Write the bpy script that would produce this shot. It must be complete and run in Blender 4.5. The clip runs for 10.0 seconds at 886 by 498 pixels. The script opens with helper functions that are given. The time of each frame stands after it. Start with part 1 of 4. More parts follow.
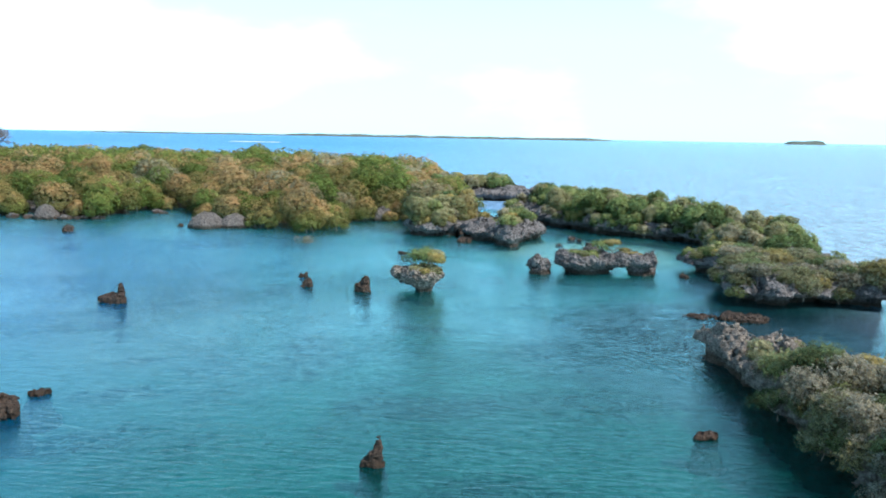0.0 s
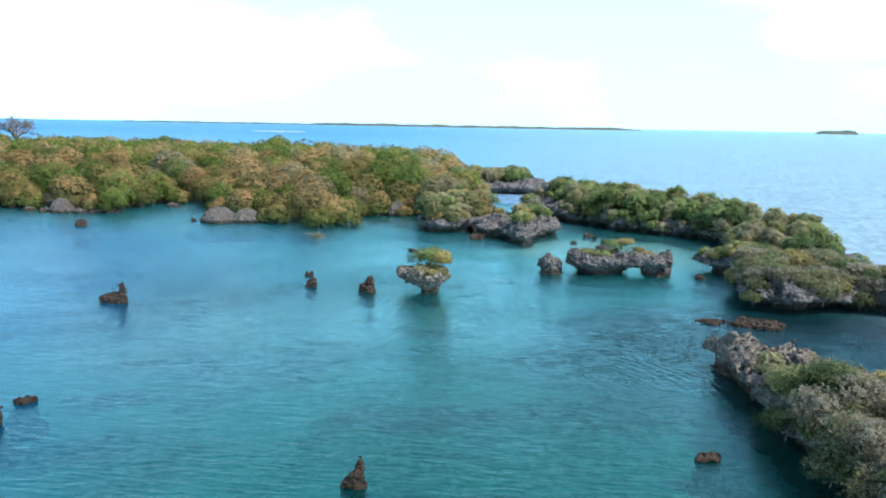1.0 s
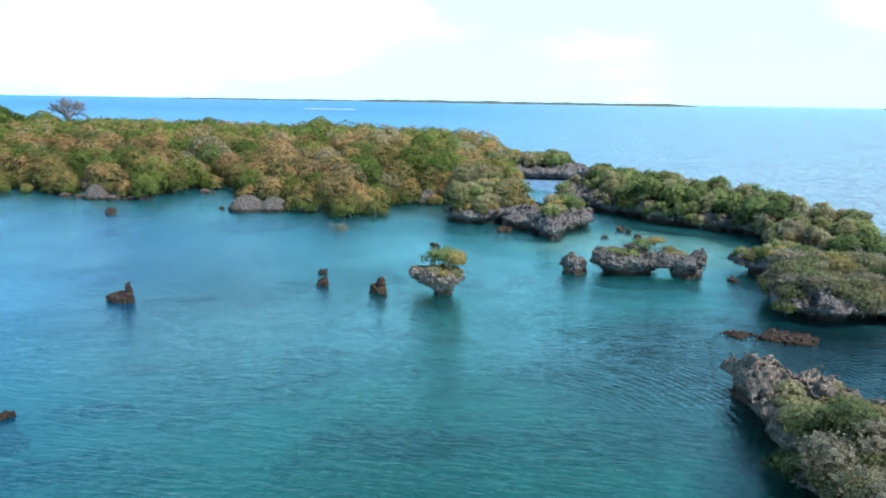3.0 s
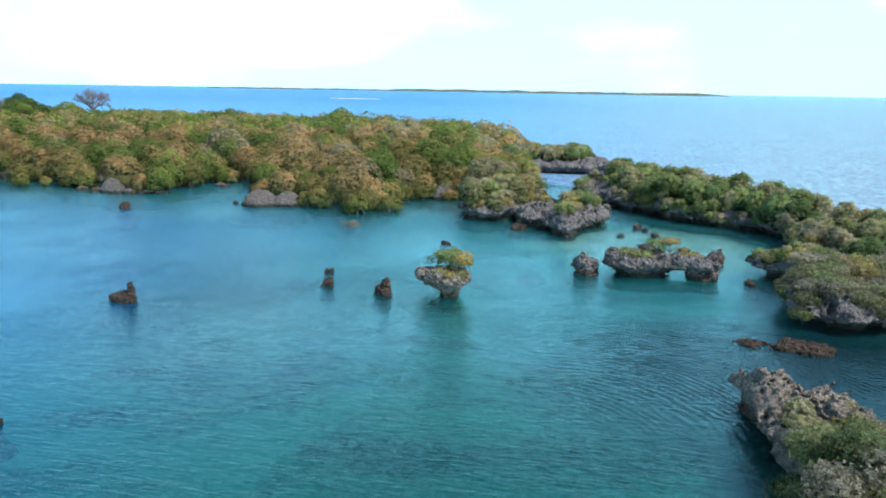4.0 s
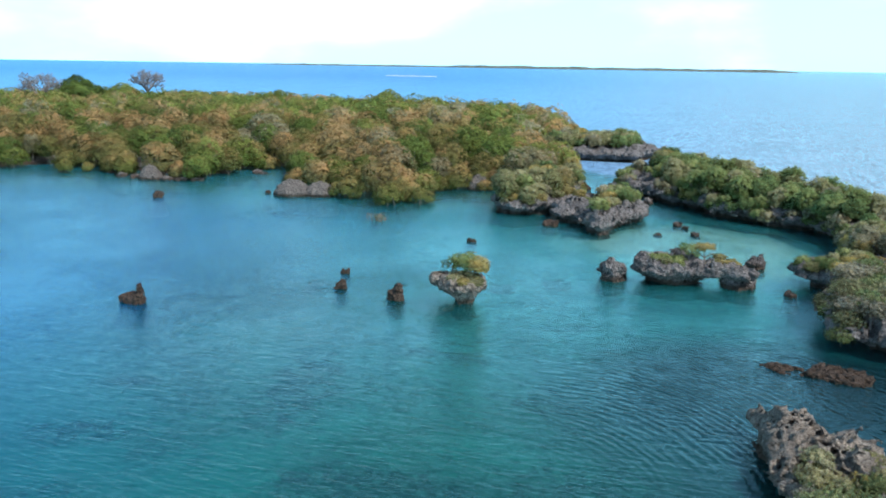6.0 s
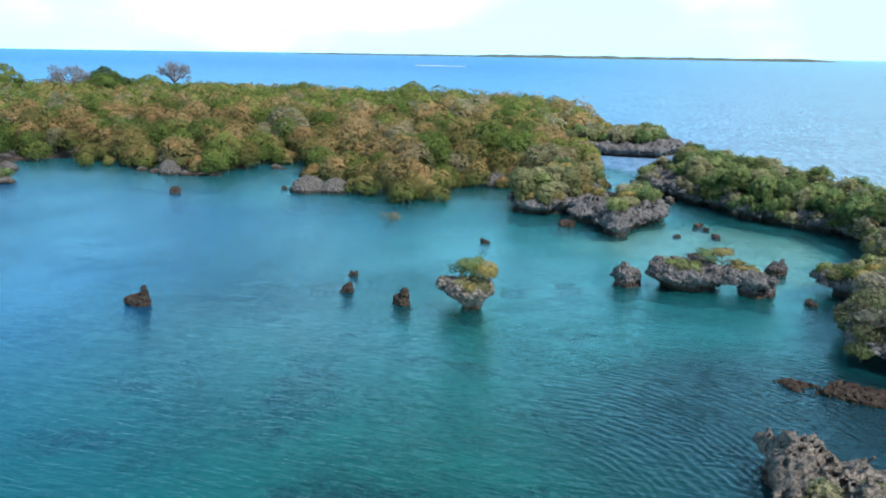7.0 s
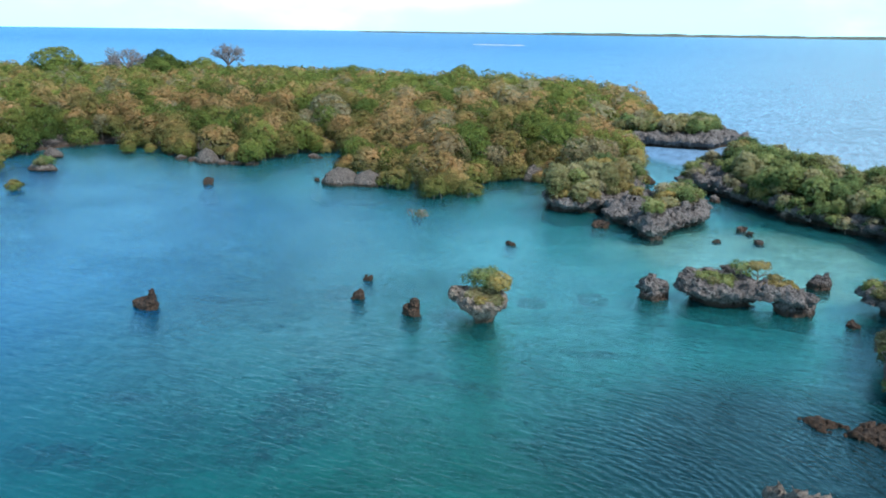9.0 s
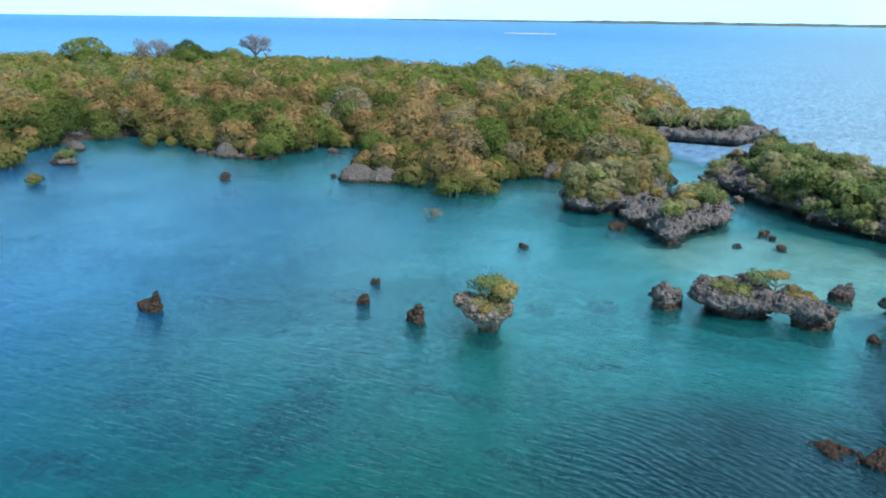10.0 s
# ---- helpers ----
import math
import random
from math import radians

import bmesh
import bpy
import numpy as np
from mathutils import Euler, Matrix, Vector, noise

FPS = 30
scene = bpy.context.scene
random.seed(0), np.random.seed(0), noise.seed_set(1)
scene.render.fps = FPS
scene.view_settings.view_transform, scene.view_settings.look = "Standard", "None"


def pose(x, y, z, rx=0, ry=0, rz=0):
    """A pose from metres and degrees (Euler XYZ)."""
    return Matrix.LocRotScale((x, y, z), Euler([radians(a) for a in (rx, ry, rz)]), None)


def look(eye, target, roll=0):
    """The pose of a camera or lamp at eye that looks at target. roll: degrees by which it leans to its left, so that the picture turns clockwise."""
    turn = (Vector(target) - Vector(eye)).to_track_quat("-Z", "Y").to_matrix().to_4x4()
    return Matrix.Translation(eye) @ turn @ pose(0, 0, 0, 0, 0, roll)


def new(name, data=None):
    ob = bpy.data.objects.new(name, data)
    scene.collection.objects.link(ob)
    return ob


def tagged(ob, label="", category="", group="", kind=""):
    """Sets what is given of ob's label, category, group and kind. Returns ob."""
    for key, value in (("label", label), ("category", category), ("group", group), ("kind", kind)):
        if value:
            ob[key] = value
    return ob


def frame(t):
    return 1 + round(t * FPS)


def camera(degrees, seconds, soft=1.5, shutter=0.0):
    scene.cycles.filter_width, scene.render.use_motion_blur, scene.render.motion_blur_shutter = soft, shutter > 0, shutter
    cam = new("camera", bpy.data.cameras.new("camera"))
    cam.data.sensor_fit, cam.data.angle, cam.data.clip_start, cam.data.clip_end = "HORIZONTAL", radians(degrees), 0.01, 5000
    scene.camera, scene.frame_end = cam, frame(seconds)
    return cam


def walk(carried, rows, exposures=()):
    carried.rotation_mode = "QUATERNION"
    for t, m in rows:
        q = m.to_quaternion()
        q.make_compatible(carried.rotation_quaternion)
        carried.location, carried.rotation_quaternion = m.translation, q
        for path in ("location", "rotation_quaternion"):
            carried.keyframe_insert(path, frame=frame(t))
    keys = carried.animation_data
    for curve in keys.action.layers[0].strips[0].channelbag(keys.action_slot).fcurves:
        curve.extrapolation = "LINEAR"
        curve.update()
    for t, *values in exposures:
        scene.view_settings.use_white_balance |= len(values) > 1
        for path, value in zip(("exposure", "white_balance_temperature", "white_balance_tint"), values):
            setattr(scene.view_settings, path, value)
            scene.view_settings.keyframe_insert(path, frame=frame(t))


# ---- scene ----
cam = camera(61.2, 10.0, soft=1.8)
PATH = [
    (0, (-1.537, -0.49, 16.077), (-1.737, 1.477, 15.775), 1.0),
    (0.5, (-0.702, 0.591, 16.441), (-0.936, 2.552, 16.125), 0.9),
    (1, (0.072, 1.601, 16.905), (-0.192, 3.556, 16.574), 1.0),
    (1.5, (0.838, 2.538, 17.31), (0.54, 4.486, 16.964), 1.0),
    (2, (1.646, 3.493, 17.722), (1.316, 5.432, 17.362), 1.0),
    (2.5, (2.387, 4.502, 18.257), (2.024, 6.432, 17.879), 0.9),
    (4, (4.514, 7.618, 19.519), (4.055, 9.518, 19.097), 0.9),
    (4.5, (5.195, 8.679, 19.985), (4.701, 10.567, 19.547), 0.8),
    (5, (5.979, 9.856, 20.455), (5.449, 11.731, 20.002), 0.8),
    (5.5, (6.658, 10.976, 20.925), (6.093, 12.837, 20.456), 0.8),
    (7, (8.499, 14.286, 22.365), (7.832, 16.101, 21.854), 0.8),
    (7.5, (9.161, 15.552, 22.833), (8.459, 17.349, 22.307), 0.7),
    (8, (9.772, 16.718, 23.267), (9.036, 18.497, 22.727), 0.8),
    (8.5, (10.323, 17.916, 23.77), (9.553, 19.677, 23.216), 0.7),
    (9, (10.89, 19.06, 24.169), (10.087, 20.802, 23.603), 0.7),
    (9.5, (11.466, 20.359, 24.716), (10.629, 22.08, 24.134), 0.7),
    (10, (11.966, 21.513, 25.22), (11.097, 23.213, 24.624), 0.7),
]
walk(cam, [(t, look(eye, target, roll)) for t, eye, target, roll in PATH], [(0, 0.60), (2.5, 0.52), (5, 0.44), (10, 0.34)])

# ---- daylight ----
SUN_DIR = Vector((0.72, -0.30, 0.85)).normalized()
sun_elev = math.asin(SUN_DIR.z)
sun_azim = math.atan2(SUN_DIR.x, SUN_DIR.y)
sun_data = bpy.data.lights.new("sun", "SUN")
sun_data.energy, sun_data.angle, sun_data.color = 4.7, radians(5.0), (1.0, 0.93, 0.84)
sun = new("sun", sun_data)
sun.matrix_world = look(SUN_DIR * 300, (0, 0, 0))


def build_world():
    w = bpy.data.worlds.new("sky")
    scene.world = w
    w.use_nodes = True
    nt = w.node_tree
    nt.nodes.clear()
    out = nt.nodes.new("ShaderNodeOutputWorld")
    bg = nt.nodes.new("ShaderNodeBackground")
    bg.inputs["Strength"].default_value = 0.13
    sky = nt.nodes.new("ShaderNodeTexSky")
    sky.sky_type, sky.sun_disc = "NISHITA", False
    sky.sun_elevation, sky.sun_rotation = sun_elev, sun_azim
    sky.air_density, sky.dust_density, sky.ozone_density = 1.0, 0.5, 2.0
    # a thin bright veil, and broken fair-weather cloud flattened towards the horizon
    tc = nt.nodes.new("ShaderNodeTexCoord")
    mp = nt.nodes.new("ShaderNodeMapping")
    mp.inputs["Scale"].default_value = (1.0, 1.0, 2.4)
    mp.inputs["Location"].default_value = (0.35, 0.0, 0.12)
    nz = nt.nodes.new("ShaderNodeTexNoise")
    nz.inputs["Scale"].default_value, nz.inputs["Detail"].default_value = 4.0, 8.0
    nz.inputs["Roughness"].default_value = 0.5
    # two large cloud banks, ragged by the noise
    up = nt.nodes.new("ShaderNodeSeparateXYZ")

    def calc(op, a, b):
        n = nt.nodes.new("ShaderNodeMath")
        n.operation = op
        for k, v in enumerate((a, b)):
            if isinstance(v, bpy.types.NodeSocket):
                nt.links.new(v, n.inputs[k])
            else:
                n.inputs[k].default_value = v
        return n.outputs[0]

    side = calc("DIVIDE", up.outputs["X"], calc("MAXIMUM", up.outputs["Y"], 0.2))
    bank = None
    for centre, width, lift, height in ((-0.62, 0.48, 0.085, 0.095), (0.40, 0.26, 0.150, 0.075)):
        u = calc("DIVIDE", calc("SUBTRACT", side, centre), width)
        v = calc("DIVIDE", calc("SUBTRACT", up.outputs["Z"], lift), height)
        one_bank = calc("SUBTRACT", 1.0, calc("ADD", calc("MULTIPLY", u, u), calc("MULTIPLY", v, v)))
        bank = one_bank if bank is None else calc("MAXIMUM", bank, one_bank)
    heap = calc("ADD", calc("MULTIPLY", calc("MAXIMUM", bank, 0.0), 0.62), calc("MULTIPLY", calc("SUBTRACT", nz.outputs["Fac"], 0.5), 2.2))
    rp = nt.nodes.new("ShaderNodeMapRange")
    rp.interpolation_type = "SMOOTHSTEP"
    rp.inputs["From Min"].default_value, rp.inputs["From Max"].default_value = 0.02, 0.85
    nt.links.new(heap, rp.inputs["Value"])
    veil = nt.nodes.new("ShaderNodeMix")
    veil.data_type = "RGBA"
    thin = nt.nodes.new("ShaderNodeMapRange")
    thin.inputs["From Min"].default_value, thin.inputs["From Max"].default_value = 0.12, 0.38
    thin.inputs["To Min"].default_value, thin.inputs["To Max"].default_value = 0.88, 0.14
    nt.links.new(tc.outputs["Generated"], up.inputs["Vector"])
    nt.links.new(up.outputs["Z"], thin.inputs["Value"])
    nt.links.new(thin.outputs["Result"], veil.inputs["Factor"])
    veil.inputs["B"].default_value = (4.7, 10.0, 13.0, 1)
    mx = nt.nodes.new("ShaderNodeMix")
    mx.data_type = "RGBA"
    mx.inputs["B"].default_value = (8.4, 9.6, 10.4, 1)
    nt.links.new(tc.outputs["Generated"], mp.inputs["Vector"])
    nt.links.new(mp.outputs["Vector"], nz.inputs["Vector"])
    few = nt.nodes.new("ShaderNodeMapRange")
    few.inputs["From Min"].default_value, few.inputs["From Max"].default_value = 0.13, 0.34
    few.inputs["To Min"].default_value, few.inputs["To Max"].default_value = 0.95, 0.12
    part_of = nt.nodes.new("ShaderNodeMath")
    part_of.operation = "MULTIPLY"
    nt.links.new(up.outputs["Z"], few.inputs["Value"])
    nt.links.new(rp.outputs["Result"], part_of.inputs[0])
    nt.links.new(few.outputs["Result"], part_of.inputs[1])
    nt.links.new(part_of.outputs[0], mx.inputs["Factor"])
    nt.links.new(sky.outputs["Color"], veil.inputs["A"])
    nt.links.new(veil.outputs["Result"], mx.inputs["A"])
    nt.links.new(mx.outputs["Result"], bg.inputs["Color"])
    nt.links.new(bg.outputs["Background"], out.inputs["Surface"])


build_world()
scene.view_settings.exposure = 0.0


# ---- materials ----
class Nodes:
    """A small wrapper to write node materials in few lines."""

    def __init__(self, name):
        self.mat = bpy.data.materials.new(name)
        self.mat.use_nodes = True
        self.nt = self.mat.node_tree
        self.nt.nodes.clear()
        self.out = self.add("ShaderNodeOutputMaterial")

    def add(self, kind, **inputs):
        n = self.nt.nodes.new(kind)
        for k, v in inputs.items():
            self.put(n.inputs[k.replace("_", " ")], v)
        return n

    def put(self, socket, v):
        if isinstance(v, bpy.types.NodeSocket):
            self.nt.links.new(v, socket)
        else:
            socket.default_value = v

    def pos(self):
        return self.add("ShaderNodeNewGeometry").outputs["Position"]

    def split(self, v):
        return self.add("ShaderNodeSeparateXYZ", Vector=v).outputs

    def noise(self, scale, detail=4.0, rough=0.55, vec=None, distort=0.0):
        n = self.add("ShaderNodeTexNoise", Scale=scale, Detail=detail, Roughness=rough, Distortion=distort)
        self.put(n.inputs["Vector"], vec if vec is not None else self.pos())
        return n.outputs["Fac"]

    def scaled(self, sx, sy, sz, turn=0.0):
        m = self.add("ShaderNodeMapping", Vector=self.pos())
        m.inputs["Scale"].default_value = (sx, sy, sz)
        m.inputs["Rotation"].default_value = (0, 0, turn)
        return m.outputs["Vector"]

    def ramp(self, fac, stops):
        n = self.add("ShaderNodeValToRGB", Fac=fac)
        el = n.color_ramp.elements
        while len(el) < len(stops):
            el.new(0.5)
        for e, (p, c) in zip(el, stops):
            e.position = p
            e.color = (*c, 1) if isinstance(c, tuple) else (c, c, c, 1)
        return n.outputs["Color"]

    def step(self, v, lo, hi, a=0.0, b=1.0):
        n = self.add("ShaderNodeMapRange", Value=v)
        n.interpolation_type = "SMOOTHSTEP"
        n.inputs["From Min"].default_value, n.inputs["From Max"].default_value = lo, hi
        n.inputs["To Min"].default_value, n.inputs["To Max"].default_value = a, b
        return n.outputs["Result"]

    def math(self, op, a, b=0.0):
        n = self.add("ShaderNodeMath")
        n.operation = op
        self.put(n.inputs[0], a)
        self.put(n.inputs[1], b)
        return n.outputs[0]

    def mix(self, fac, a, b, blend="MIX"):
        n = self.add("ShaderNodeMix")
        n.data_type, n.blend_type = "RGBA", blend
        self.put(n.inputs["Factor"], fac)
        for k, v in (("A", a), ("B", b)):
            self.put(n.inputs[k], (*v, 1) if isinstance(v, tuple) else v)
        return n.outputs["Result"]

    def bump(self, height, strength, distance, normal=None):
        n = self.add("ShaderNodeBump", Height=height, Strength=strength, Distance=distance)
        if normal is not None:
            self.put(n.inputs["Normal"], normal)
        return n.outputs["Normal"]

    def principled(self, color, rough, normal=None, spec=0.3):
        n = self.add("ShaderNodeBsdfPrincipled", Roughness=rough)
        self.put(n.inputs["Base Color"], (*color, 1) if isinstance(color, tuple) else color)
        n.inputs["Specular IOR Level"].default_value = spec
        if normal is not None:
            self.put(n.inputs["Normal"], normal)
        return n.outputs["BSDF"]

    def done(self, shader):
        self.nt.links.new(shader, self.out.inputs["Surface"])
        return self.mat


def rock_material(name, light, mid, dark, wet, wet_top):
    """Pitted coral limestone: pale weathered faces, dark pits, a stained tidal band."""
    m = Nodes(name)
    big = m.noise(0.45, 5, 0.6)
    fine = m.noise(3.2, 7, 0.70)
    col = m.ramp(big, [(0.32, mid), (0.62, light)])
    col = m.mix(m.ramp(fine, [(0.34, 0.75), (0.52, 0.0)]), col, dark)
    col = m.mix(m.ramp(m.noise(0.7, 7, 0.70, distort=0.8), [(0.36, 0.5), (0.50, 0.0)]), col, dark)
    pit = m.add("ShaderNodeTexVoronoi", Vector=m.pos(), Scale=2.6).outputs["Distance"]
    col = m.mix(m.step(pit, 0.05, 0.28, 0.35, 0.0), col, dark)
    z = m.split(m.pos())["Z"]
    zz = m.math("ADD", z, m.math("MULTIPLY", m.math("SUBTRACT", m.noise(0.9, 3), 0.5), 1.1))
    grit = m.noise(7.5, 5, 0.7)
    col = m.mix(1.0, col, m.ramp(grit, [(0.30, 0.34), (0.50, 1.0), (0.70, 1.55)]), "MULTIPLY")
    col = m.mix(m.step(zz, wet_top * 0.35, wet_top, 0.9, 0.0), col, wet)
    # silt on the drowned foot
    col = m.mix(m.step(zz, -0.25, -0.75, 0.0, 0.85), col, (0.27, 0.27, 0.235))
    h = m.math("ADD", m.math("ADD", m.math("MULTIPLY", fine, 0.8), m.math("MULTIPLY", pit, 0.7)), m.math("MULTIPLY", grit, 0.25))
    return m.done(m.principled(col, 0.88, m.bump(h, 1.0, 0.5), 0.25))


def leaf_material(name, stops, tops, low=0.35, span=0.45, fine=1.0):
    """Foliage: a hue per tree (its tint, with a little chance), dry growth and painted sunlight on the crown's upper
    side, a spread per leaf.
    """
    m = Nodes(name)
    rnd = m.add("ShaderNodeObjectInfo").outputs["Random"]
    att = m.add("ShaderNodeAttribute")
    att.attribute_name = "tint"
    hue = m.math("ADD", att.outputs["Fac"], m.math("MULTIPLY", m.math("SUBTRACT", rnd, 0.5), 0.10))
    leaf = m.add("ShaderNodeNewGeometry").outputs["Random Per Island"]
    # painted light: colour goes from shaded low leaves to sunlit, drier tops
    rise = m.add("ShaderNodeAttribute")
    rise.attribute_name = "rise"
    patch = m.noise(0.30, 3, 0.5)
    top_light = m.math("MULTIPLY", m.step(rise.outputs["Fac"], low, low + span), m.step(patch, 0.32, 0.58, 0.25, 1.0))
    col = m.mix(top_light, m.ramp(hue, stops), m.ramp(hue, tops))
    value = m.math("MULTIPLY", m.ramp(leaf, [(0.0, 0.95), (0.5, 1.12), (1.0, 1.30)]), m.step(rnd, 0, 1, 0.85, 1.15))
    spray = m.noise(5.5 * fine, 2, 0.6)
    value = m.math("MULTIPLY", value, m.step(spray, 0.3, 0.7, 0.86, 1.14))
    col = m.mix(1.0, col, value, "MULTIPLY")
    d = m.add("ShaderNodeBsdfDiffuse", Color=col).outputs[0]
    t = m.add("ShaderNodeBsdfTranslucent", Color=col).outputs[0]
    mixed = m.add("ShaderNodeMixShader", Fac=0.48)
    m.put(mixed.inputs[1], d)
    m.put(mixed.inputs[2], t)
    # the gaps between the leaflets of a spray
    gap = m.add("ShaderNodeMixShader", Fac=m.step(m.noise(7.0 * fine, 2, 0.5), 0.36, 0.66, 0.12, 0.64))
    m.put(gap.inputs[1], mixed.outputs[0])
    m.put(gap.inputs[2], m.add("ShaderNodeBsdfTransparent").outputs[0])
    return m.done(gap.outputs[0])


def bark_material(name, a, b):
    m = Nodes(name)
    n = m.noise(1.0, 5, 0.6, m.scaled(6, 6, 1.2))
    return m.done(m.principled(m.ramp(n, [(0.35, a), (0.65, b)]), 0.9, m.bump(n, 0.6, 0.05), 0.2))


def soil_material():
    m = Nodes("leaf_litter_soil")
    n = m.noise(0.5, 6, 0.65)
    col = m.ramp(n, [(0.35, (0.035, 0.03, 0.018)), (0.55, (0.07, 0.06, 0.03)), (0.7, (0.10, 0.10, 0.04))])
    return m.done(m.principled(col, 0.95, m.bump(m.noise(2.5, 5), 0.8, 0.2), 0.1))


def seabed_material():
    """Pale coral sand with seagrass meadows and scattered rubble."""
    m = Nodes("seabed_sand")
    x, y, z = m.split(m.pos())
    sand = m.ramp(m.noise(0.25, 5, 0.6), [(0.3, (0.46, 0.46, 0.41)), (0.7, (0.66, 0.66, 0.60))])
    meadow = m.noise(0.045, 6, 0.62, distort=0.6)
    tuft = m.noise(0.75, 8, 0.78, distort=0.5)
    # meadows: centre, half lengths, turn
    bed = None
    for mx, my, a, b, turn in ((-18.5, 57.5, 10.5, 4.2, 1.85), (-10.0, 66.3, 6.0, 1.8, 0.12), (3.0, 62.5, 9.5, 5.0, 0.15), (-31.2, 54.4, 3.2, 1.6, 0.3), (-28.8, 46.8, 6.0, 2.2, 0.25),
                               (-28.0, 69.0, 3.4, 1.4, 0.2), (-7.5, 46.5, 8.0, 3.4, 0.2), (-3.0, 34.5, 6.0, 3.0, 0.3), (-27.0, 38.0, 6.0, 3.0, 0.5), (-38.0, 74.0, 7.0, 1.6, 0.2), (-2.0, 76.0, 4.5, 1.3, 0.3), (18.0, 62.0, 9.0, 6.0, 0.2), (5.0, 50.0, 9.0, 5.5, 0.3)):
        u, v = m.math("SUBTRACT", x, mx), m.math("SUBTRACT", y, my)
        c, n = math.cos(turn), math.sin(turn)
        p = m.math("ADD", m.math("MULTIPLY", u, c / a), m.math("MULTIPLY", v, n / a))
        q = m.math("ADD", m.math("MULTIPLY", u, -n / b), m.math("MULTIPLY", v, c / b))
        near = m.math("SUBTRACT", 1.3, m.math("ADD", m.math("MULTIPLY", p, p), m.math("MULTIPLY", q, q)))
        bed = near if bed is None else m.math("MAXIMUM", bed, near)
    bed = m.math("MULTIPLY", m.math("MAXIMUM", bed, -0.6), 0.17)
    ragged = m.math("ADD", m.math("MULTIPLY", meadow, 0.45), m.math("MULTIPLY", tuft, 0.75))
    thin = m.step(m.math("ADD", m.math("MULTIPLY", meadow, 0.58), m.math("MULTIPLY", m.noise(1.2, 8, 0.80), 0.42)), 0.42, 0.60, 0.0, 0.62)
    cover = m.math("MAXIMUM", m.step(m.math("ADD", bed, ragged), 0.60, 0.90, 0.0, 0.92), thin)
    ex, ey = m.math("DIVIDE", m.math("SUBTRACT", x, 8.0), 14.0), m.math("DIVIDE", m.math("SUBTRACT", y, 106.0), 16.0)
    cover = m.math("MULTIPLY", cover, m.math("MULTIPLY", m.step(y, 108, 84), m.step(m.math("ADD", m.math("MULTIPLY", ex, ex), m.math("MULTIPLY", ey, ey)), 0.5, 1.2)))
    col = m.mix(cover, sand, (0.022, 0.052, 0.045))
    return m.done(m.principled(col, 0.9, None, 0.1))


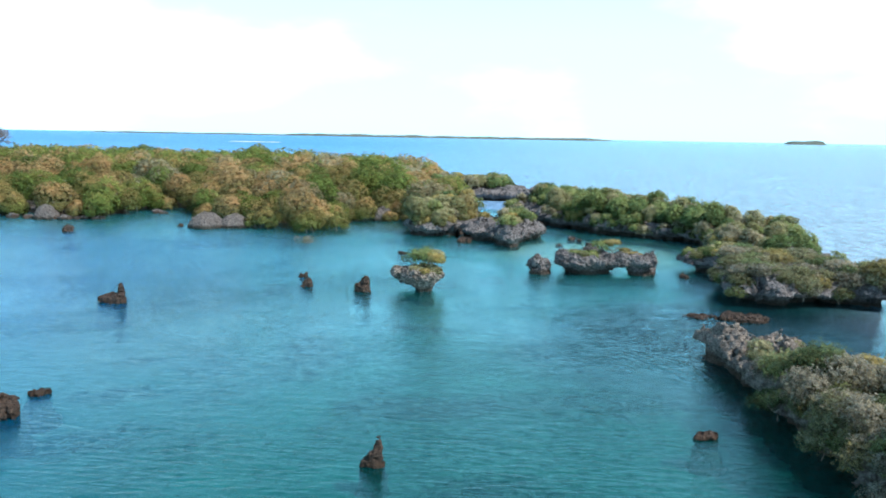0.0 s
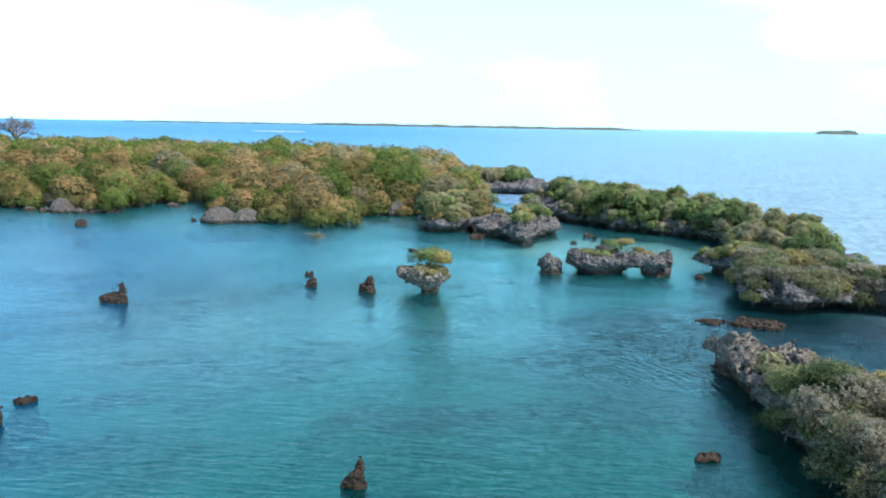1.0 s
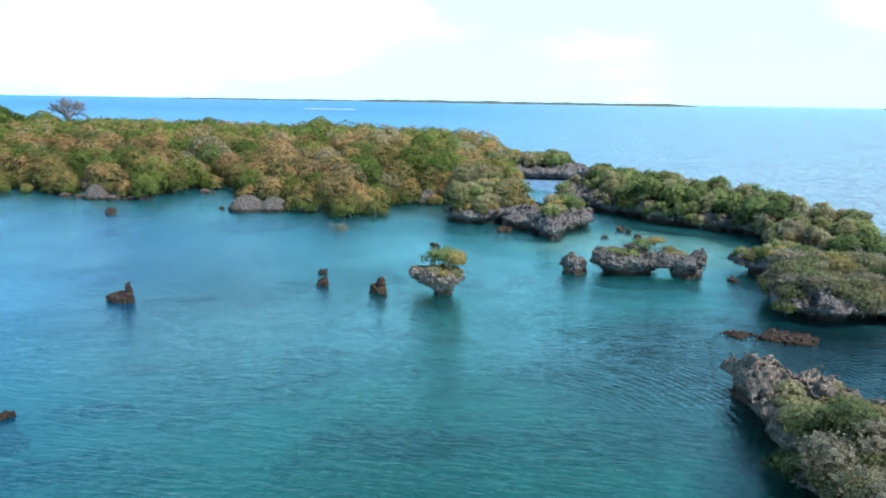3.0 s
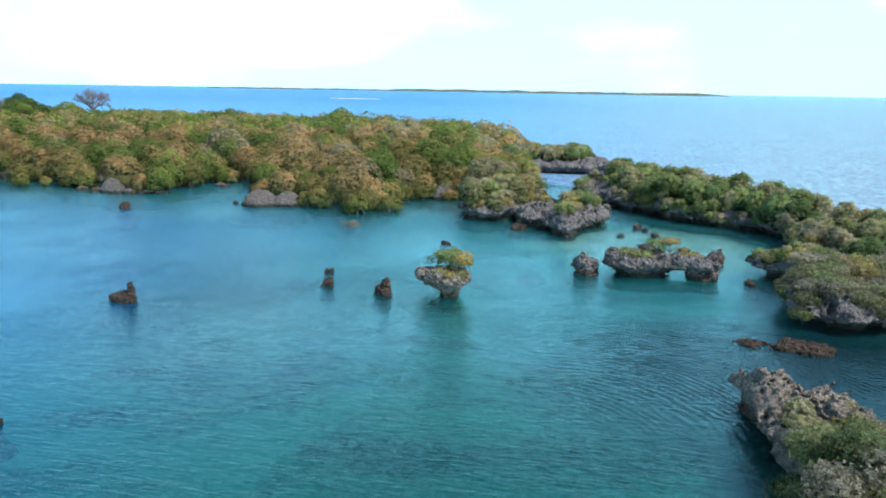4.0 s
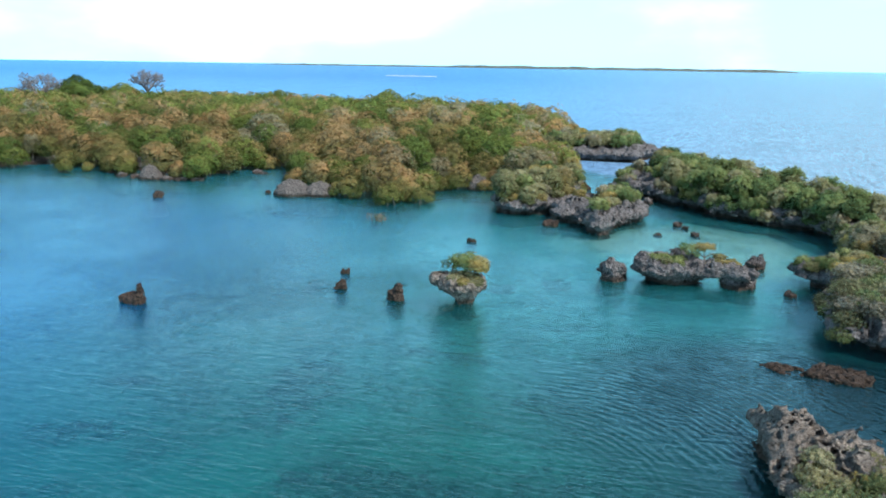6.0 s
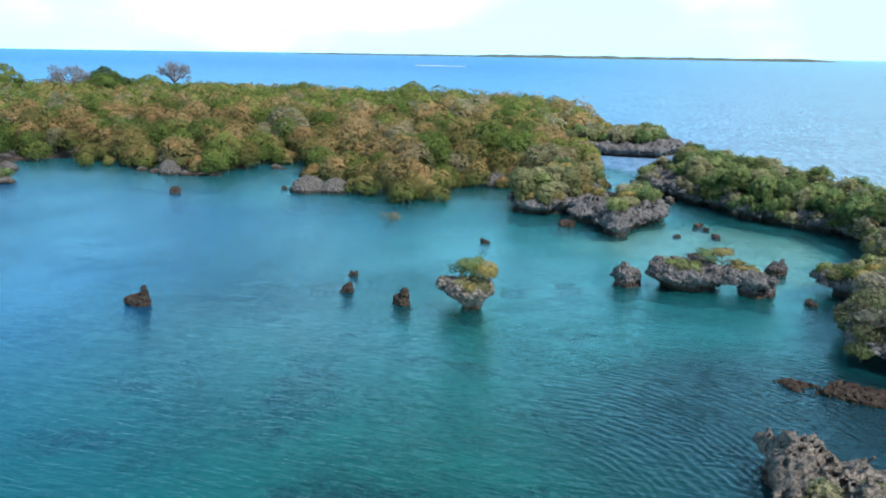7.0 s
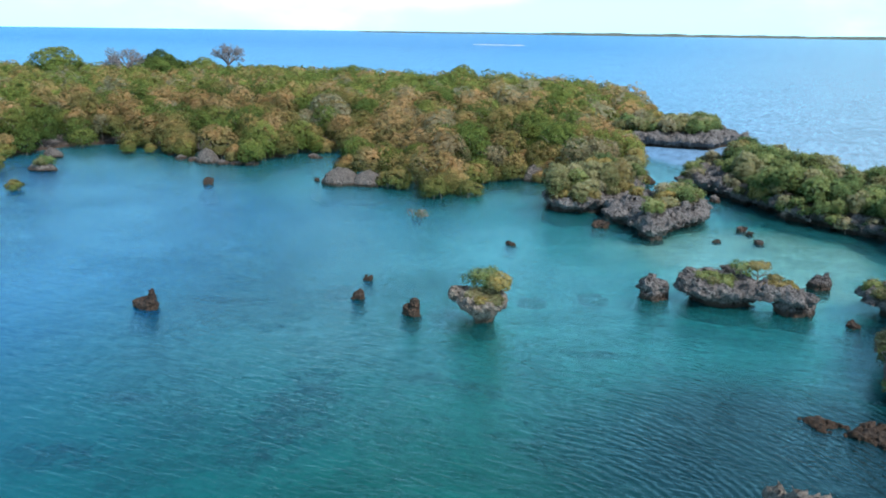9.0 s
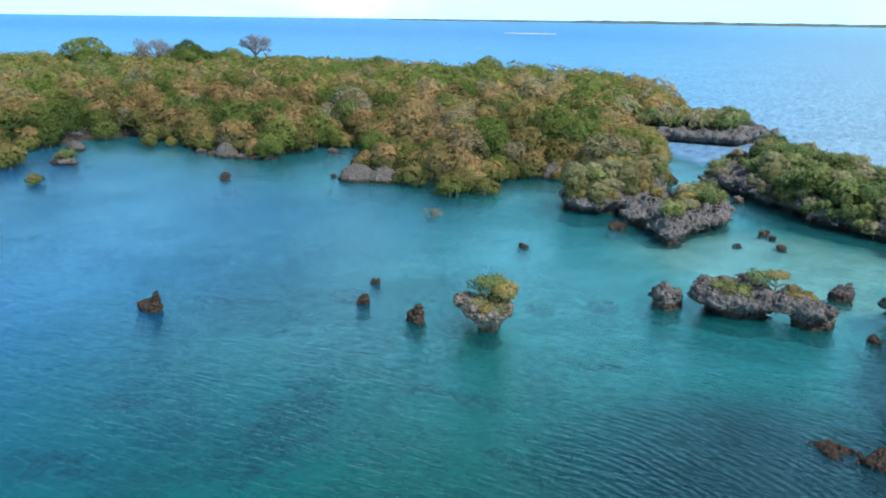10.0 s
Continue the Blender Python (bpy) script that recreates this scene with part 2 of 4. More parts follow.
def water_material():
    """Sea water: a scattering body over the seabed, mirrored sky on small wind ripples."""
    m = Nodes("lagoon_water")
    x, y, z = m.split(m.pos())
    wob = m.math("MULTIPLY", m.math("SUBTRACT", m.noise(0.02, 3), 0.5), 40.0)
    xw = m.math("ADD", x, wob)
    west = m.math("MULTIPLY", m.step(xw, -4, -60), m.step(m.math("ADD", y, m.math("MULTIPLY", wob, 0.4)), 98, 122, 1.0, 0.25))
    deep = m.step(m.math("ADD", y, wob), 175, 250)
    east = m.step(m.math("ADD", m.math("ADD", x, m.math("MULTIPLY", m.math("MAXIMUM", m.math("SUBTRACT", y, 118.0), 0.0), 0.95)), m.math("MULTIPLY", wob, 0.3)), 24, 40)
    # the deep channel that runs in from the open sea between the spit and the headland
    cx = m.math("DIVIDE", m.math("SUBTRACT", x, 20.0), 22.0)
    cy = m.math("DIVIDE", m.math("SUBTRACT", y, m.math("ADD", 62.0, m.math("MULTIPLY", wob, 0.2))), 14.5)
    channel = m.step(m.math("ADD", m.math("MULTIPLY", cx, cx), m.math("MULTIPLY", cy, cy)), 1.35, 0.25)
    # a sandy shoal; its pale tint also carries the reflection of bright cloud
    sx = m.math("DIVIDE", m.math("SUBTRACT", x, 9.5), 14.0)
    sy = m.math("DIVIDE", m.math("SUBTRACT", y, 107.0), 14.0)
    patchy = m.math("MULTIPLY", m.math("SUBTRACT", m.noise(0.11, 4, 0.6), 0.5), 3.0)
    shoal_glare = m.step(m.math("ADD", m.math("ADD", m.math("MULTIPLY", sx, sx), m.math("MULTIPLY", sy, sy)), patchy), 2.1, 0.5)
    body = m.mix(m.step(m.math("ADD", y, m.math("MULTIPLY", wob, 0.6)), 52, 100), (0.002, 0.070, 0.071), (0.012, 0.255, 0.295))
    body = m.mix(west, body, (0.002, 0.110, 0.330))
    body = m.mix(channel, body, (0.003, 0.022, 0.030))
    # paler towards the east: sky glare put into the water's own colour
    open_sea = m.mix(m.step(m.math("DIVIDE", x, m.math("MAXIMUM", y, 60.0)), -0.35, 0.25), m.mix(m.step(y, 300, 1100), (0.085, 0.265, 0.500), (0.040, 0.185, 0.450)), (0.200, 0.265, 0.350))
    # wave backs and troughs of the open sea, their light and dark painted in
    wave = m.step(m.math("ADD", m.math("MULTIPLY", m.noise(1.0, 3, 0.6, m.scaled(0.50, 0.17, 1.0, 0.12)), 0.7), m.math("MULTIPLY", m.noise(1.0, 4, 0.65, m.scaled(0.05, 0.035, 1.0, 0.2)), 0.3)), 0.36, 0.64)
    dash = m.step(m.noise(1.0, 3, 0.65, m.scaled(0.80, 0.28, 1.0, 0.05)), 0.54, 0.66, 1.0, 0.60)
    open_sea = m.mix(1.0, open_sea, m.math("MULTIPLY", m.step(wave, 0, 1, 0.84, 1.12), dash), "MULTIPLY")
    body = m.mix(m.math("MAXIMUM", deep, east), body, open_sea)
    clear = m.math("MULTIPLY", m.step(xw, -70, -10, 0.42, 0.72), m.step(m.math("MAXIMUM", deep, east), 0, 1, 1.0, 0.05))
    clear = m.math("MAXIMUM", m.math("MULTIPLY", clear, m.step(channel, 0, 1, 1.0, 0.25)), m.math("MULTIPLY", shoal_glare, 0.92))
    tint = m.mix(shoal_glare, m.mix(west, m.mix(m.step(y, 50, 95), (0.04, 0.49, 0.47), (0.15, 0.77, 0.85)), m.mix(m.step(y, 58, 100), (0.03, 0.47, 0.62), (0.08, 0.66, 0.84))), (0.60, 0.92, 0.94))
    thru = m.add("ShaderNodeBsdfTransparent", Color=tint)
    diff = m.add("ShaderNodeBsdfDiffuse", Color=body)
    inner = m.add("ShaderNodeMixShader", Fac=clear)
    m.put(inner.inputs[1], diff.outputs[0])
    m.put(inner.inputs[2], thru.outputs[0])
    rip = m.noise(1.0, 4, 0.6, m.scaled(0.85, 3.6, 1.0, -0.10), 0.3)
    chop = m.noise(1.0, 4, 0.6, m.scaled(0.42, 1.35, 1.0, -0.22), 0.7)
    swirl = m.noise(1.0, 3, 0.5, m.scaled(0.30, 1.15, 1.0, 0.75), 1.6)
    gust = m.step(m.noise(0.035, 3), 0.35, 0.65, 0.45, 1.0)
    h = m.math("ADD", m.math("MULTIPLY", rip, m.step(y, 50, 90, 0.080, 0.16)), m.math("MULTIPLY", chop, m.step(y, 50, 90, 0.110, 0.22)))
    h = m.math("MULTIPLY", h, gust)
    h = m.math("ADD", h, m.math("MULTIPLY", m.math("MULTIPLY", swirl, 0.13), channel))
    # arcs of swell that bend round the spit
    off = m.add("ShaderNodeVectorMath")
    off.operation = "SUBTRACT"
    m.put(off.inputs[0], m.pos())
    off.inputs[1].default_value = (0.0, 47.0, 0.0)
    arcs = m.add("ShaderNodeTexWave", Vector=off.outputs[0], Scale=0.50, Distortion=11.0, Detail=3.0, Detail_Scale=0.28)
    arcs.wave_type, arcs.rings_direction = "RINGS", "Z"
    reach = m.math("MULTIPLY", m.step(x, -4, 8), m.math("MULTIPLY", m.step(y, 46, 54), m.step(y, 80, 66)))
    h = m.math("ADD", h, m.math("MULTIPLY", m.math("MULTIPLY", m.math("MULTIPLY", arcs.outputs["Fac"], m.step(m.noise(0.5, 4, 0.65), 0.36, 0.64, 0.1, 1.0)), 0.062), reach))
    swell = m.noise(1.0, 4, 0.6, m.scaled(0.06, 0.22, 1.0, -0.5), 0.6)
    h = m.math("ADD", h, m.math("MULTIPLY", m.math("ADD", m.math("MULTIPLY", swell, 1.1), m.math("MULTIPLY", m.noise(1.0, 5, 0.7, m.scaled(0.20, 0.62, 1.0, -0.35), 0.8), 0.8)), m.math("MAXIMUM", deep, east)))
    nrm = m.bump(h, 1.0, 1.0)
    gl = m.add("ShaderNodeBsdfGlossy", Color=(0.66, 0.95, 1.0, 1), Roughness=m.step(y, 66, 100, 0.09, 0.17), Normal=nrm)
    fr = m.add("ShaderNodeFresnel", IOR=1.36, Normal=nrm)
    # on the open sea steep wave faces turned to the eye mirror less of the low sky
    share = m.step(m.math("DIVIDE", x, m.math("MAXIMUM", y, 60.0)), -0.35, 0.25, 0.46, 0.84)
    share = m.math("MULTIPLY", share, m.math("MULTIPLY", m.step(wave, 0, 1, 0.90, 1.06), dash))
    opening = m.math("MAXIMUM", deep, east)
    k = m.math("ADD", m.math("MULTIPLY", opening, share), m.math("MULTIPLY", m.math("SUBTRACT", 1.0, opening), m.math("MULTIPLY", m.math("MULTIPLY", m.step(west, 0, 1, 2.15, 1.42), m.step(y, 36, 96, 0.68, 1.32)), m.step(channel, 0, 1, 1.0, 0.90))))
    gloss = m.math("MINIMUM", m.math("MULTIPLY", m.math("MULTIPLY", fr.outputs[0], k), m.step(shoal_glare, 0, 1, 1.0, 0.75)), 0.8)
    full = m.add("ShaderNodeMixShader", Fac=gloss)
    m.put(full.inputs[1], inner.outputs[0])
    m.put(full.inputs[2], gl.outputs[0])
    return m.done(full.outputs[0])


GREY_ROCK = rock_material("grey_coral_rock", (0.190, 0.180, 0.182), (0.100, 0.094, 0.097), (0.024, 0.021, 0.021), (0.045, 0.031, 0.023), 0.8)
PALE_ROCK = rock_material("pale_coral_rock", (0.285, 0.250, 0.218), (0.150, 0.132, 0.118), (0.032, 0.026, 0.022), (0.065, 0.041, 0.027), 0.7)
RED_ROCK = rock_material("rusty_coral_rock", (0.092, 0.062, 0.046), (0.046, 0.036, 0.031), (0.014, 0.010, 0.009), (0.045, 0.030, 0.021), 0.35)
BOULDER = rock_material("smooth_grey_boulder", (0.155, 0.138, 0.130), (0.098, 0.088, 0.084), (0.065, 0.058, 0.055), (0.04, 0.03, 0.022), 0.7)
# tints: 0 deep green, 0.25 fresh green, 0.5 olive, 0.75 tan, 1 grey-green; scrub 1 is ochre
# the second ramp is the drier top growth, lightened as if sunlit
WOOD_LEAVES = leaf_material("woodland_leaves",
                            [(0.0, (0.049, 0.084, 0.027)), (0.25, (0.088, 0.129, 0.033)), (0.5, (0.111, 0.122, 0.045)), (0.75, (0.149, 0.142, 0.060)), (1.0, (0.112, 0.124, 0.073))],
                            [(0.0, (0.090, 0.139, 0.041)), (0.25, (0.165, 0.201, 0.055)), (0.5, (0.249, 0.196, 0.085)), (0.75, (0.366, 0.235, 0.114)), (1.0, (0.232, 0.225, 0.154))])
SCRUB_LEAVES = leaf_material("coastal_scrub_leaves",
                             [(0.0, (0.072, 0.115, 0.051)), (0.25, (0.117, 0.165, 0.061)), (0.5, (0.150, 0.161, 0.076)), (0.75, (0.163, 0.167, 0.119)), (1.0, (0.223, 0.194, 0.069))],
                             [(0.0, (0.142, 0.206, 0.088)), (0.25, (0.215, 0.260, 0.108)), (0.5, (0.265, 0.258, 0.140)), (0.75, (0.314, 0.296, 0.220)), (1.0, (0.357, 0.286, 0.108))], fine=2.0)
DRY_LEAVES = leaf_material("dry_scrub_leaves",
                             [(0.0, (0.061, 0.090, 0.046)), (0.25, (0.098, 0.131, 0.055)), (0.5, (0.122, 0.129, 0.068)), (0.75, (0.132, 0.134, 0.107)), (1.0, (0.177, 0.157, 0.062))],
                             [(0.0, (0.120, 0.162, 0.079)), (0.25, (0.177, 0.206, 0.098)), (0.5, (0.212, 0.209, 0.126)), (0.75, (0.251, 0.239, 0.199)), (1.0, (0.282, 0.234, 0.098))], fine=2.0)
BARK = bark_material("grey_bark", (0.10, 0.085, 0.07), (0.24, 0.21, 0.18))
BAOBAB_BARK = bark_material("grey_baobab_bark", (0.10, 0.094, 0.10), (0.19, 0.18, 0.185))
SOIL = soil_material()
SEABED = seabed_material()
WATER = water_material()


# ---- shape tools ----
from mathutils.bvhtree import BVHTree


def vnoise(p, seed=0):
    """Smooth lattice noise, 0 to 1, at an array of points (n, 3)."""
    i = np.floor(p).astype(np.int64)
    f = p - i
    f = f * f * (3 - 2 * f)

    def hashed(a, b, c):
        h = (a * 374761393 + b * 668265263 + c * 2147483647 + seed * 1274126177) & 0xFFFFFFFF
        h = ((h ^ (h >> 13)) * 1274126177) & 0xFFFFFFFF
        return ((h ^ (h >> 16)) & 0xFFFF) / 65535.0

    total = 0
    for dx in (0, 1):
        for dy in (0, 1):
            for dz in (0, 1):
                w = (f[:, 0] if dx else 1 - f[:, 0]) * (f[:, 1] if dy else 1 - f[:, 1]) * (f[:, 2] if dz else 1 - f[:, 2])
                total = total + w * hashed(i[:, 0] + dx, i[:, 1] + dy, i[:, 2] + dz)
    return total


def fbm(p, octaves, seed=0):
    total, amp, norm = 0, 1.0, 0.0
    for k in range(octaves):
        total = total + amp * vnoise(p * 2.03 ** k + 17.3 * k, seed + k)
        norm += amp
        amp *= 0.55
    return total / norm - 0.5


def outline_distance(x, y, poly):
    """Signed distance from a closed outline, negative inside."""
    poly = np.asarray(poly, float)
    d = np.full(x.shape, 1e9)
    inside = np.zeros(x.shape, bool)
    for (ax, ay), (bx, by) in zip(poly, np.roll(poly, -1, 0)):
        ex, ey = bx - ax, by - ay
        t = np.clip(((x - ax) * ex + (y - ay) * ey) / (ex * ex + ey * ey + 1e-12), 0, 1)
        d = np.minimum(d, np.hypot(x - ax - t * ex, y - ay - t * ey))
        if ay != by:
            cross = ((ay > y) != (by > y)) & (x < ex * (y - ay) / (by - ay) + ax)
            inside ^= cross
    return np.where(inside, -d, d)


def surface(density, lo, hi, step):
    """A mesh (vertices, quads) of the surface where density() changes sign; negative is solid."""
    axes = [np.arange(a, b + step, step) for a, b in zip(lo, hi)]
    nx, ny, nz = (len(a) for a in axes)
    X, Y, Z = np.meshgrid(*axes, indexing="ij")
    D = density(np.stack([X.ravel(), Y.ravel(), Z.ravel()], 1)).reshape(nx, ny, nz)
    S = D < 0
    acc = np.zeros((nx - 1, ny - 1, nz - 1, 3))
    cnt = np.zeros((nx - 1, ny - 1, nz - 1))
    G = np.stack(np.meshgrid(np.arange(nx), np.arange(ny), np.arange(nz), indexing="ij"), -1).astype(float)
    crossings = []
    for ax in range(3):
        a = [slice(None)] * 3
        b = [slice(None)] * 3
        a[ax], b[ax] = slice(0, -1), slice(1, None)
        d0, d1 = D[tuple(a)], D[tuple(b)]
        cross = S[tuple(a)] != S[tuple(b)]
        t = np.where(cross, d0 / np.where(cross, d0 - d1, 1), 0)
        P = G[tuple(a)].copy()
        P[..., ax] += t
        P *= cross[..., None]
        o1, o2 = [k for k in range(3) if k != ax]
        n1, n2 = (nx, ny, nz)[o1], (nx, ny, nz)[o2]
        for s1 in (0, 1):
            for s2 in (0, 1):
                src = [slice(None)] * 3
                src[o1] = slice(s1, n1 - 1 + s1)
                src[o2] = slice(s2, n2 - 1 + s2)
                acc += P[tuple(src)]
                cnt += cross[tuple(src)]
        crossings.append((cross, S[tuple(a)]))
    used = cnt > 0
    index = np.full(used.shape, -1, int)
    index[used] = np.arange(used.sum())
    verts = acc[used] / cnt[used][:, None] * step + np.array(lo)
    quads = []
    for ax, (cross, solid) in enumerate(crossings):
        o1, o2 = (ax + 1) % 3, (ax + 2) % 3
        where = np.argwhere(cross)
        keep = (where[:, o1] > 0) & (where[:, o2] > 0) & (where[:, o1] < (nx, ny, nz)[o1] - 1) & (where[:, o2] < (nx, ny, nz)[o2] - 1)
        where = where[keep]
        sol = solid[tuple(where.T)]
        ring = []
        for s1, s2 in ((1, 1), (0, 1), (0, 0), (1, 0)):
            c = where.copy()
            c[:, o1] -= s1
            c[:, o2] -= s2
            ring.append(index[tuple(c.T)])
        q = np.stack(ring, 1)
        q[~sol] = q[~sol][:, ::-1]
        quads.append(q)
    return verts, np.concatenate(quads)


def mesh_of(name, verts, faces, mat, smooth=True):
    """A mesh from arrays of vertices and of quads."""
    me = bpy.data.meshes.new(name)
    verts, faces = np.asarray(verts, np.float32), np.asarray(faces, np.int32)
    k = faces.shape[1]
    me.vertices.add(len(verts))
    me.vertices.foreach_set("co", verts.ravel())
    me.loops.add(faces.size)
    me.loops.foreach_set("vertex_index", faces.ravel())
    me.polygons.add(len(faces))
    me.polygons.foreach_set("loop_start", np.arange(0, faces.size, k, dtype=np.int32))
    me.polygons.foreach_set("use_smooth", np.full(len(faces), smooth))
    me.materials.append(mat)
    me.update(calc_edges=True)
    me.validate()
    return me


def child(name, me, parent, label=""):
    ob = new(name, me)
    ob.parent = parent
    return tagged(ob, label) if label else ob


# ---- rock ----
def undercut(z, top, notch, lip):
    """How far the rock's side stands back from its outline at height z: a wave-cut notch below a lip, rounded at the top."""
    h = np.clip((0.62 * top - z) / (0.30 * top), 0, 1)
    low = notch * h * h * (3 - 2 * h) * np.clip(1 - (-0.2 - z) / 1.2, 0.35, 1)
    foot = -0.35 * np.clip(-z - 0.5, 0, 2)
    crown = lip * np.clip((z - 0.6 * top) / (0.4 * top), 0, 3) ** 2.2
    return low + foot + crown


def rock_mesh(name, outline, top, step, mat, notch=1.0, lip=0.8, rough=0.5, seed=0, floor=-3.0, tilt=(0, 0), hole=None, spikes=(), grain=1.0, cone=0.0, cone_top=1.9, dome=0.0, blunt=0.7):
    """Wave-cut coral rock on an outline. tilt: slope of its top; spikes: (x, y, height, radius) horns; hole: (x, z, half width, height) through it."""
    o = np.asarray(outline, float)
    cx, cy = o.mean(0)
    peak = top * 1.35 + max([s[2] for s in spikes] + [0]) + 0.6
    lo = (o[:, 0].min() - 1.6 - rough, o[:, 1].min() - 1.6 - rough, floor - step * 2)
    hi = (o[:, 0].max() + 1.6 + rough, o[:, 1].max() + 1.6 + rough, peak)

    def density(p):
        x, y, z = p.T
        flat = p * np.array([1, 1, 0])
        d = outline_distance(x, y, o) + fbm(flat * 0.7 * grain, 3, seed + 51) * rough * 2.0
        t = np.maximum(top + fbm(flat * 0.45 * grain, 3, seed + 57) * rough * 1.8 + tilt[0] * (x - cx) + tilt[1] * (y - cy), min(top, 0.25))
        if dome:
            t = 0.15 + t * np.clip(-d / dome, 0, 1) ** 0.55
        else:
            # sharp small pinnacles on the bare tops
            t = t + (0.13 - np.abs(fbm(flat * 2.1 * grain, 2, seed + 71))) * rough * 3.2
        side = d + undercut(z, np.maximum(t, 0.3), notch, lip) + cone * np.clip((cone_top - z) / (cone_top - 0.2), 0, 1)
        cap = (z - t) * 0.8
        k = 0.35
        h = np.clip(0.5 + 0.5 * (side - cap) / k, 0, 1)
        val = cap + (side - cap) * h + k * h * (1 - h) * 0.5
        for sx, sy, sh, sr in spikes:
            r = np.hypot(x - sx, y - sy)
            horn = r - sr * np.clip(1 - z / sh, 0.0, 1) ** blunt - 0.04
            horn = np.where(z > sh, np.maximum(horn, z - sh), horn)
            val = np.minimum(val, horn)
        if hole:
            hx, hz, hw, hh = hole
            val = np.maximum(val, 1.6 - np.maximum(np.abs(x - hx) / hw, np.abs(z - hz) / hh) * 1.6)
        q = p * np.array([1, 1, 1.5])
        n = fbm(q * 0.45 * grain, 2, seed) * rough * 2.4 + np.abs(fbm(q * 1.2 * grain, 3, seed + 9)) * rough * 3.4 - rough * 0.56 + (np.abs(fbm(q * 2.9 * grain, 2, seed + 31)) - 0.12) * rough * 3.6
        return np.maximum(val + n, floor - z)

    return surface(density, lo, hi, step)


TOPS = {}


def rock(name, outline, top, step, mat, label, category="rock", group="", **kw):
    v, f = rock_mesh(name, outline, top, step, mat, **kw)
    ob = new(name, mesh_of(name, v, f, mat))
    TOPS[ob.name] = BVHTree.FromPolygons(v.tolist(), f.tolist())
    return tagged(ob, label, category, group)


def top_of(ob, x, y, sink=0.12):
    """The height of a rock's top at a place, or None off it."""
    hit = TOPS[ob.name].ray_cast(Vector((x, y, 40)), Vector((0, 0, -1)))[0]
    return hit.z - sink if hit is not None and hit.z > 0.4 else None


def blob(x, y, rx, ry, n=12, turn=0.0, seed=0):
    """An uneven oval outline."""
    r = random.Random(seed)
    pts = []
    for k in range(n):
        a = 2 * math.pi * k / n
        s = r.uniform(0.84, 1.14)
        u, v = rx * s * math.cos(a), ry * s * math.sin(a)
        pts.append((x + u * math.cos(turn) - v * math.sin(turn), y + u * math.sin(turn) + v * math.cos(turn)))
    return pts


# ---- foliage ----
def leaf_quads(centres, normals, size, rng):
    """One bent-free rhombic leaf spray per centre: vertices and quads."""
    n = len(centres)
    nrm = normals / (np.linalg.norm(normals, axis=1)[:, None] + 1e-9) + rng.normal(0, 0.26, (n, 3))
    nrm /= np.linalg.norm(nrm, axis=1)[:, None] + 1e-9
    t = np.cross(nrm, rng.normal(0, 1, (n, 3)))
    t /= np.linalg.norm(t, axis=1)[:, None] + 1e-9
    b = np.cross(nrm, t)
    s = size * rng.uniform(0.6, 1.35, (n, 1))
    v = np.stack([centres + t * s * 0.62, centres + b * s * 0.40, centres - t * s * 0.62, centres - b * s * 0.40], 1)
    return v.reshape(-1, 3), np.arange(n * 4).reshape(n, 4)


def crown_cloud(rng, radius, base, top, clumps, leaves, flat=1.0, wisp=0.0, puff=0.33):
    """Leaf centres, normals and relative sizes of a domed crown of merging rounded clumps: an outer skin over a coarser inner layer."""
    mid = base + (top - base) * 0.40
    centres, radii = [], []
    for k in range(clumps):
        a = 2.399963 * k + rng.uniform(-0.4, 0.4)
        el = math.asin(np.clip(1 - 1.5 * (k + 0.5) / clumps, -1, 1)) + rng.uniform(-0.12, 0.12)
        rr = radius * rng.uniform(0.50, 0.76)
        h = (top - mid) if el > 0 else (mid - base)
        centres.append((rr * math.cos(el) * math.cos(a), rr * math.cos(el) * math.sin(a), mid + h * 0.78 * math.sin(el)))
        radii.append(radius * puff * rng.uniform(0.70, 1.30))
    centres, radii = np.array(centres), np.array(radii)
    squash = np.array([1, 1, 0.8 * flat])
    hub = np.array([0, 0, mid - 0.2 * (top - base)])
    inner = int(leaves * 0.16)
    found = []
    for count, lo, hi, scale in ((leaves - inner, 0.86 - wisp * 0.6, 1.12 + wisp, 1.0), (inner, 0.80, 0.90, 2.2)):
        pick = rng.choice(clumps, count * 4, p=radii ** 2 / (radii ** 2).sum())
        d = rng.normal(0, 1, (len(pick), 3))
        d /= np.linalg.norm(d, axis=1)[:, None]
        p = centres[pick] + d * (radii[pick] * rng.uniform(lo, hi, len(pick)))[:, None] * squash
        depth = np.linalg.norm((p[:, None] - centres[None]) / squash, axis=2) / radii[None]
        keep = (depth > lo - 0.05 - wisp * 0.1).all(1) & (rng.uniform(0, 1, len(p)) < np.clip(1.25 + d[:, 2], 0.15, 1))
        p, d = p[keep][:count], d[keep][:count]
        out = (p - hub) / (np.linalg.norm(p - hub, axis=1)[:, None] + 1e-6)
        found.append((p, d * 0.48 + out * 1.0 + np.array([0, 0, 0.20]), np.full(len(p), scale)))
    return tuple(np.concatenate(a) for a in zip(*found))


def soft_shade(me, normals):
    """Leaves shaded by the rounding of their clump."""
    n = normals / (np.linalg.norm(normals, axis=1)[:, None] + 1e-9)
    me.normals_split_custom_set_from_vertices(np.repeat(n, 4, 0).tolist())


